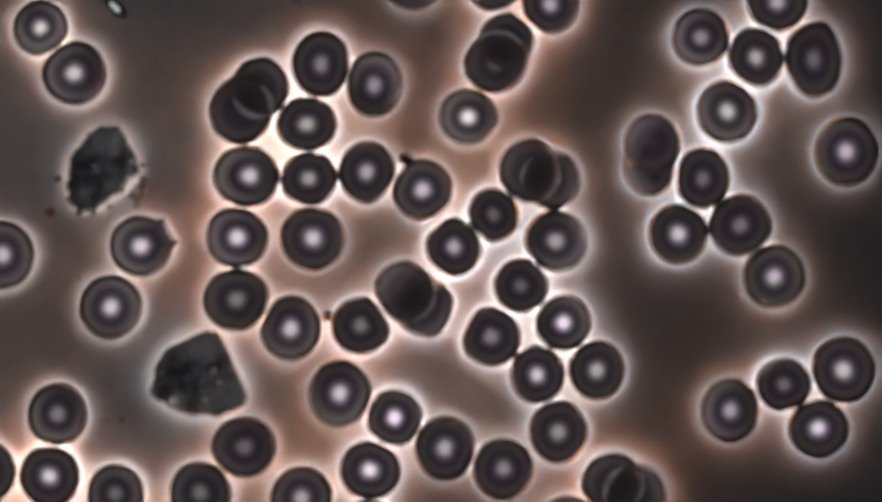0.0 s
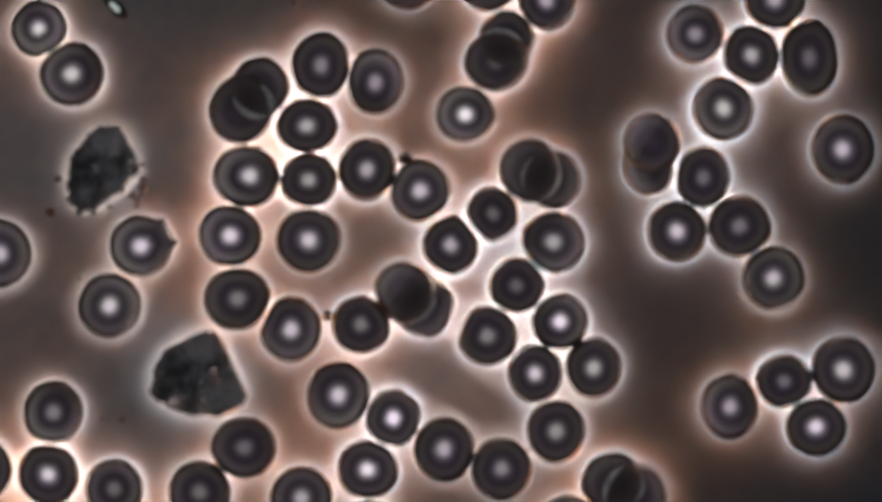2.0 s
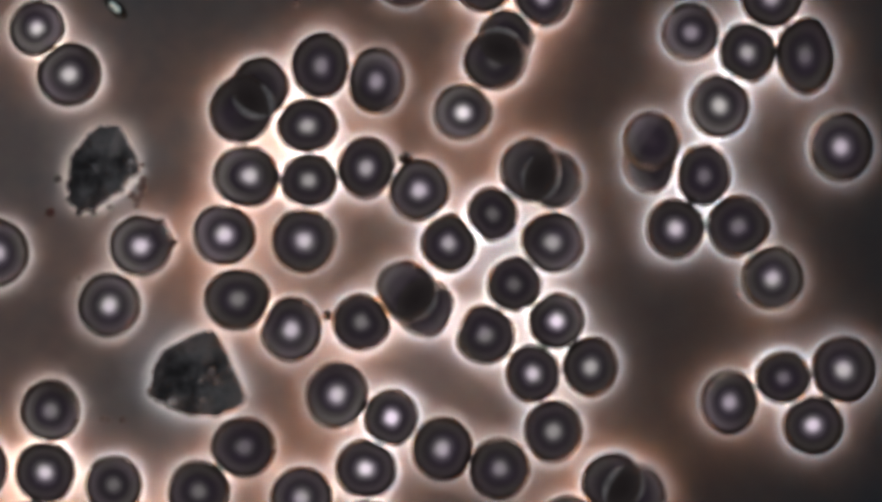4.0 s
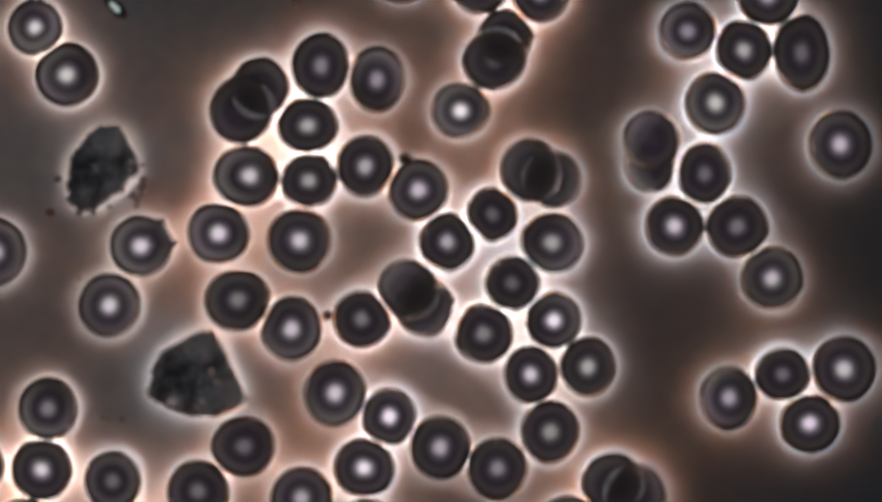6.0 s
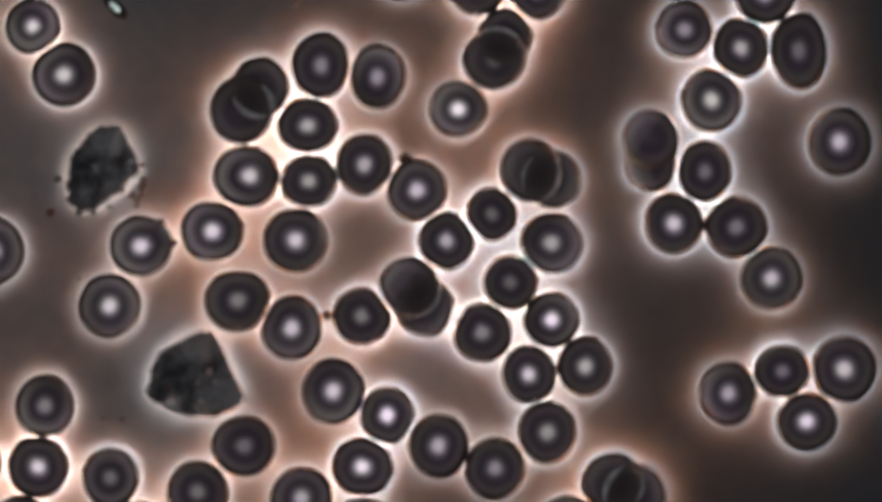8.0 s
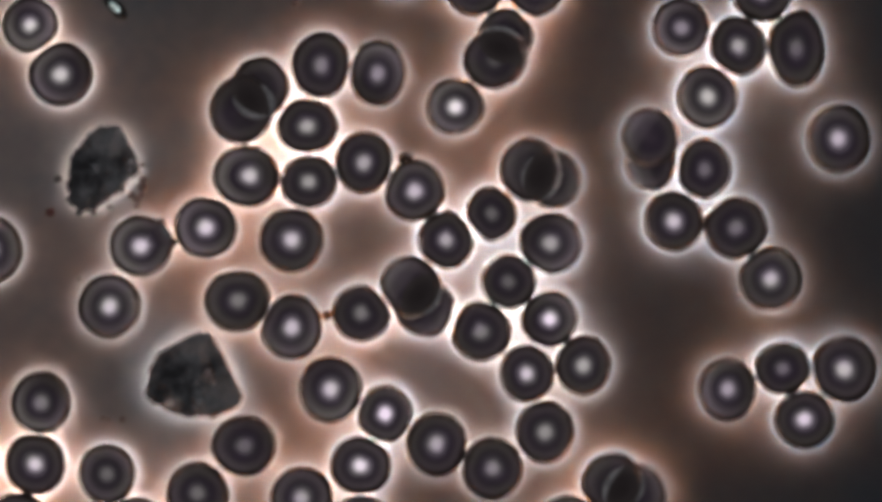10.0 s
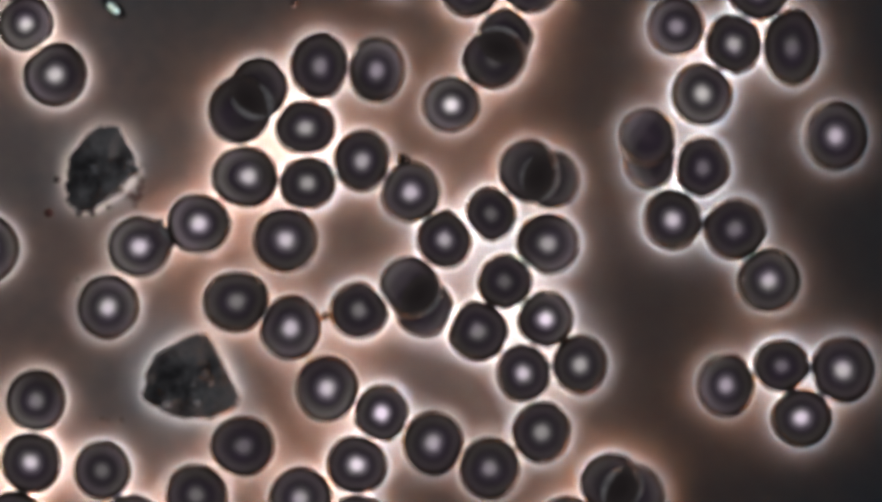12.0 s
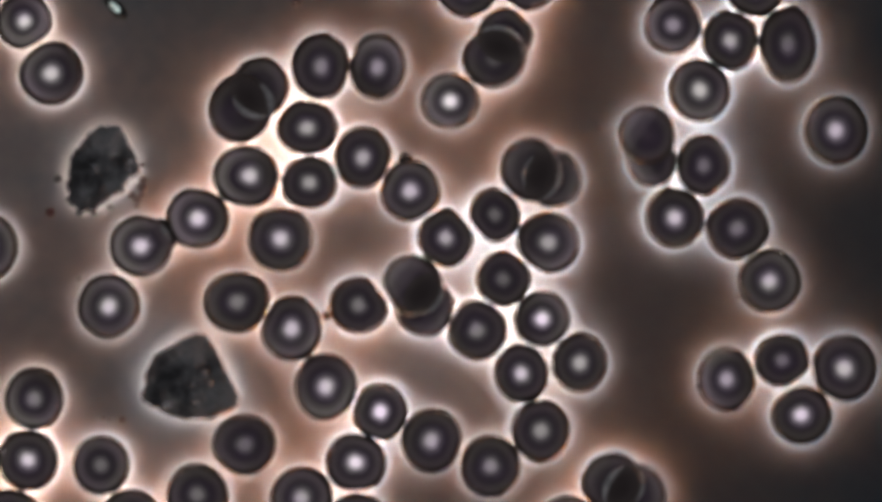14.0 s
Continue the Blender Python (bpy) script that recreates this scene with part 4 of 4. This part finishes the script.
    drift(c51, [(0, 49.56, -14.66), (1.5, 49.55, -14.65), (3, 49.58, -14.61), (4.25, 49.60, -14.58), (5.5, 49.63, -14.55), (6.75, 49.65, -14.54), (8, 49.67, -14.54), (9.25, 49.68, -14.54), (10.5, 49.67, -14.54), (11.75, 49.67, -14.54), (13, 49.67, -14.50), (14, 49.68, -14.44)])
    drift(c52, [(0, 46.51, -21.80), (1.5, 46.31, -21.67), (3, 46.04, -21.53), (4.25, 45.79, -21.40), (5.5, 45.54, -21.26), (6.75, 45.30, -21.12), (8, 45.08, -20.96), (9.25, 44.88, -20.80), (10.5, 44.72, -20.64), (11.75, 44.58, -20.47), (13, 44.46, -20.29), (14, 44.39, -20.15)])
    drift(c53, [(0, 41.45, 30.67), (1.5, 41.23, 30.89), (3, 40.93, 31.08), (4.25, 40.66, 31.22), (5.5, 40.39, 31.36), (6.75, 40.15, 31.50), (8, 39.92, 31.64), (9.25, 39.71, 31.79), (10.5, 39.51, 31.95), (11.75, 39.29, 32.14), (13, 38.99, 32.35), (14, 38.68, 32.54)])
    drift(c54, [(0, 13.38, 30.39), (1.5, 13.03, 30.74), (3, 12.68, 31.09), (4.25, 12.43, 31.38), (5.5, 12.19, 31.68), (6.75, 11.95, 31.96), (8, 11.74, 32.19), (9.25, 11.53, 32.42), (10.5, 11.31, 32.66), (11.75, 11.06, 32.88), (13, 10.77, 33.08), (14, 10.54, 33.24)])
    drift(c55, [(0, -3.47, 33.31), (1.5, -3.92, 33.45), (3, -4.37, 33.58), (4.25, -4.56, 33.88), (5.5, -4.76, 34.18), (6.75, -4.94, 34.45), (8, -5.04, 34.61), (9.25, -5.15, 34.77), (10.5, -5.25, 34.93), (11.75, -5.35, 35.09), (13, -5.46, 35.25), (14, -5.54, 35.38)])
    drift(c56, [(0, 6.52, 33.24), (1.5, 6.10, 33.20), (3, 5.68, 33.17), (4.25, 5.36, 33.05), (5.5, 5.04, 32.92), (6.75, 4.74, 32.81), (8, 4.55, 32.73), (9.25, 4.36, 32.66), (10.5, 4.17, 32.58), (11.75, 3.90, 32.51), (13, 3.58, 32.45), (14, 3.33, 32.40)])
    drift(c59, [(0, -8.87, -34.21), (1.5, -8.76, -34.24), (3, -8.84, -34.22), (4.25, -9.00, -34.18), (5.5, -9.18, -34.11), (6.75, -9.38, -34.03), (8, -9.57, -33.94), (9.25, -9.74, -33.84), (10.5, -9.88, -33.74), (11.75, -10.01, -33.64), (13, -10.16, -33.55), (14, -10.31, -33.48)])
    drift(c60, [(0, -50.32, -35.04), (1.5, -50.41, -34.90), (3, -50.65, -34.71), (4.25, -50.91, -34.52), (5.5, -51.19, -34.32), (6.75, -51.47, -34.10), (8, -51.73, -33.88), (9.25, -51.97, -33.67), (10.5, -52.19, -33.46), (11.75, -52.42, -33.28), (13, -52.69, -33.12), (14, -52.97, -33.03)])
    drift(c61, [(0, -36.39, -36.64), (1.5, -36.53, -36.17), (3, -36.58, -35.77), (4.25, -36.62, -35.47), (5.5, -36.69, -35.19), (6.75, -36.82, -34.92), (8, -37.01, -34.66), (9.25, -37.25, -34.39), (10.5, -37.53, -34.10), (11.75, -37.82, -33.78), (13, -38.06, -33.42), (14, -38.18, -33.10)])
    drift(a2, [(0, -24.67, 17.30), (1.5, -24.66, 17.37), (3, -24.64, 17.39), (4.25, -24.61, 17.38), (5.5, -24.59, 17.37), (6.75, -24.57, 17.36), (8, -24.56, 17.36), (9.25, -24.57, 17.36), (10.5, -24.60, 17.38), (11.75, -24.63, 17.42), (13, -24.69, 17.46), (14, -24.74, 17.50)])
    drift(b1, [(0, 8.11, 26.10), (1.5, 8.18, 26.29), (3, 8.12, 26.39), (4.25, 8.04, 26.44), (5.5, 7.98, 26.47), (6.75, 7.95, 26.50), (8, 7.96, 26.53), (9.25, 8.01, 26.56), (10.5, 8.08, 26.60), (11.75, 8.12, 26.64), (13, 8.08, 26.67), (14, 7.95, 26.67)])
    drift(b2, [(0, 6.73, 23.12), (1.5, 6.80, 23.30), (3, 6.74, 23.41), (4.25, 6.66, 23.46), (5.5, 6.59, 23.49), (6.75, 6.56, 23.51), (8, 6.58, 23.54), (9.25, 6.63, 23.58), (10.5, 6.69, 23.62), (11.75, 6.74, 23.66), (13, 6.70, 23.68), (14, 6.57, 23.69)])
    drift(d2, [(0, 13.54, 8.77), (1.5, 13.61, 8.79), (3, 13.66, 8.81), (4.25, 13.68, 8.81), (5.5, 13.68, 8.81), (6.75, 13.68, 8.81), (8, 13.68, 8.80), (9.25, 13.67, 8.81), (10.5, 13.66, 8.81), (11.75, 13.67, 8.83), (13, 13.70, 8.86), (14, 13.74, 8.89)])
    drift(d1, [(0, 10.81, 9.88), (1.5, 10.88, 9.91), (3, 10.93, 9.92), (4.25, 10.95, 9.93), (5.5, 10.96, 9.93), (6.75, 10.95, 9.92), (8, 10.95, 9.92), (9.25, 10.94, 9.92), (10.5, 10.94, 9.93), (11.75, 10.94, 9.94), (13, 10.97, 9.97), (14, 11.01, 10.01)])
    drift(e1, [(0, -4.50, -4.95), (1.5, -4.53, -5.08), (3, -4.43, -5.01), (4.25, -4.30, -4.88), (5.5, -4.15, -4.74), (6.75, -4.02, -4.60), (8, -3.92, -4.49), (9.25, -3.84, -4.42), (10.5, -3.78, -4.38), (11.75, -3.72, -4.35), (13, -3.64, -4.30), (14, -3.53, -4.22)])
    drift(g2, [(0, 25.72, 10.16), (1.5, 25.68, 10.28), (3, 25.72, 10.40), (4.25, 25.76, 10.51), (5.5, 25.81, 10.60), (6.75, 25.84, 10.69), (8, 25.86, 10.77), (9.25, 25.87, 10.85), (10.5, 25.87, 10.93), (11.75, 25.89, 11.04), (13, 25.94, 11.17), (14, 26.03, 11.32)])
    drift(g1, [(0, 25.99, 13.34), (1.5, 25.96, 13.42), (3, 25.94, 13.51), (4.25, 25.92, 13.60), (5.5, 25.89, 13.69), (6.75, 25.84, 13.79), (8, 25.79, 13.88), (9.25, 25.72, 13.98), (10.5, 25.64, 14.07), (11.75, 25.54, 14.16), (13, 25.44, 14.25), (14, 25.36, 14.33)])
    drift(clump_b, [(0, -29.87, -15.31, 0.0), (1.5, -29.97, -15.32, 0.6), (3, -30.05, -15.32, 1.0), (4.25, -30.13, -15.33, 1.1), (5.5, -30.21, -15.35, 1.3), (6.75, -30.29, -15.38, 1.4), (8, -30.40, -15.41, 1.6), (9.25, -30.51, -15.46, 1.8), (10.5, -30.64, -15.52, 2.1), (11.75, -30.77, -15.59, 2.4), (13, -30.91, -15.66, 2.8), (14, -31.01, -15.73, 3.2)])


motions()
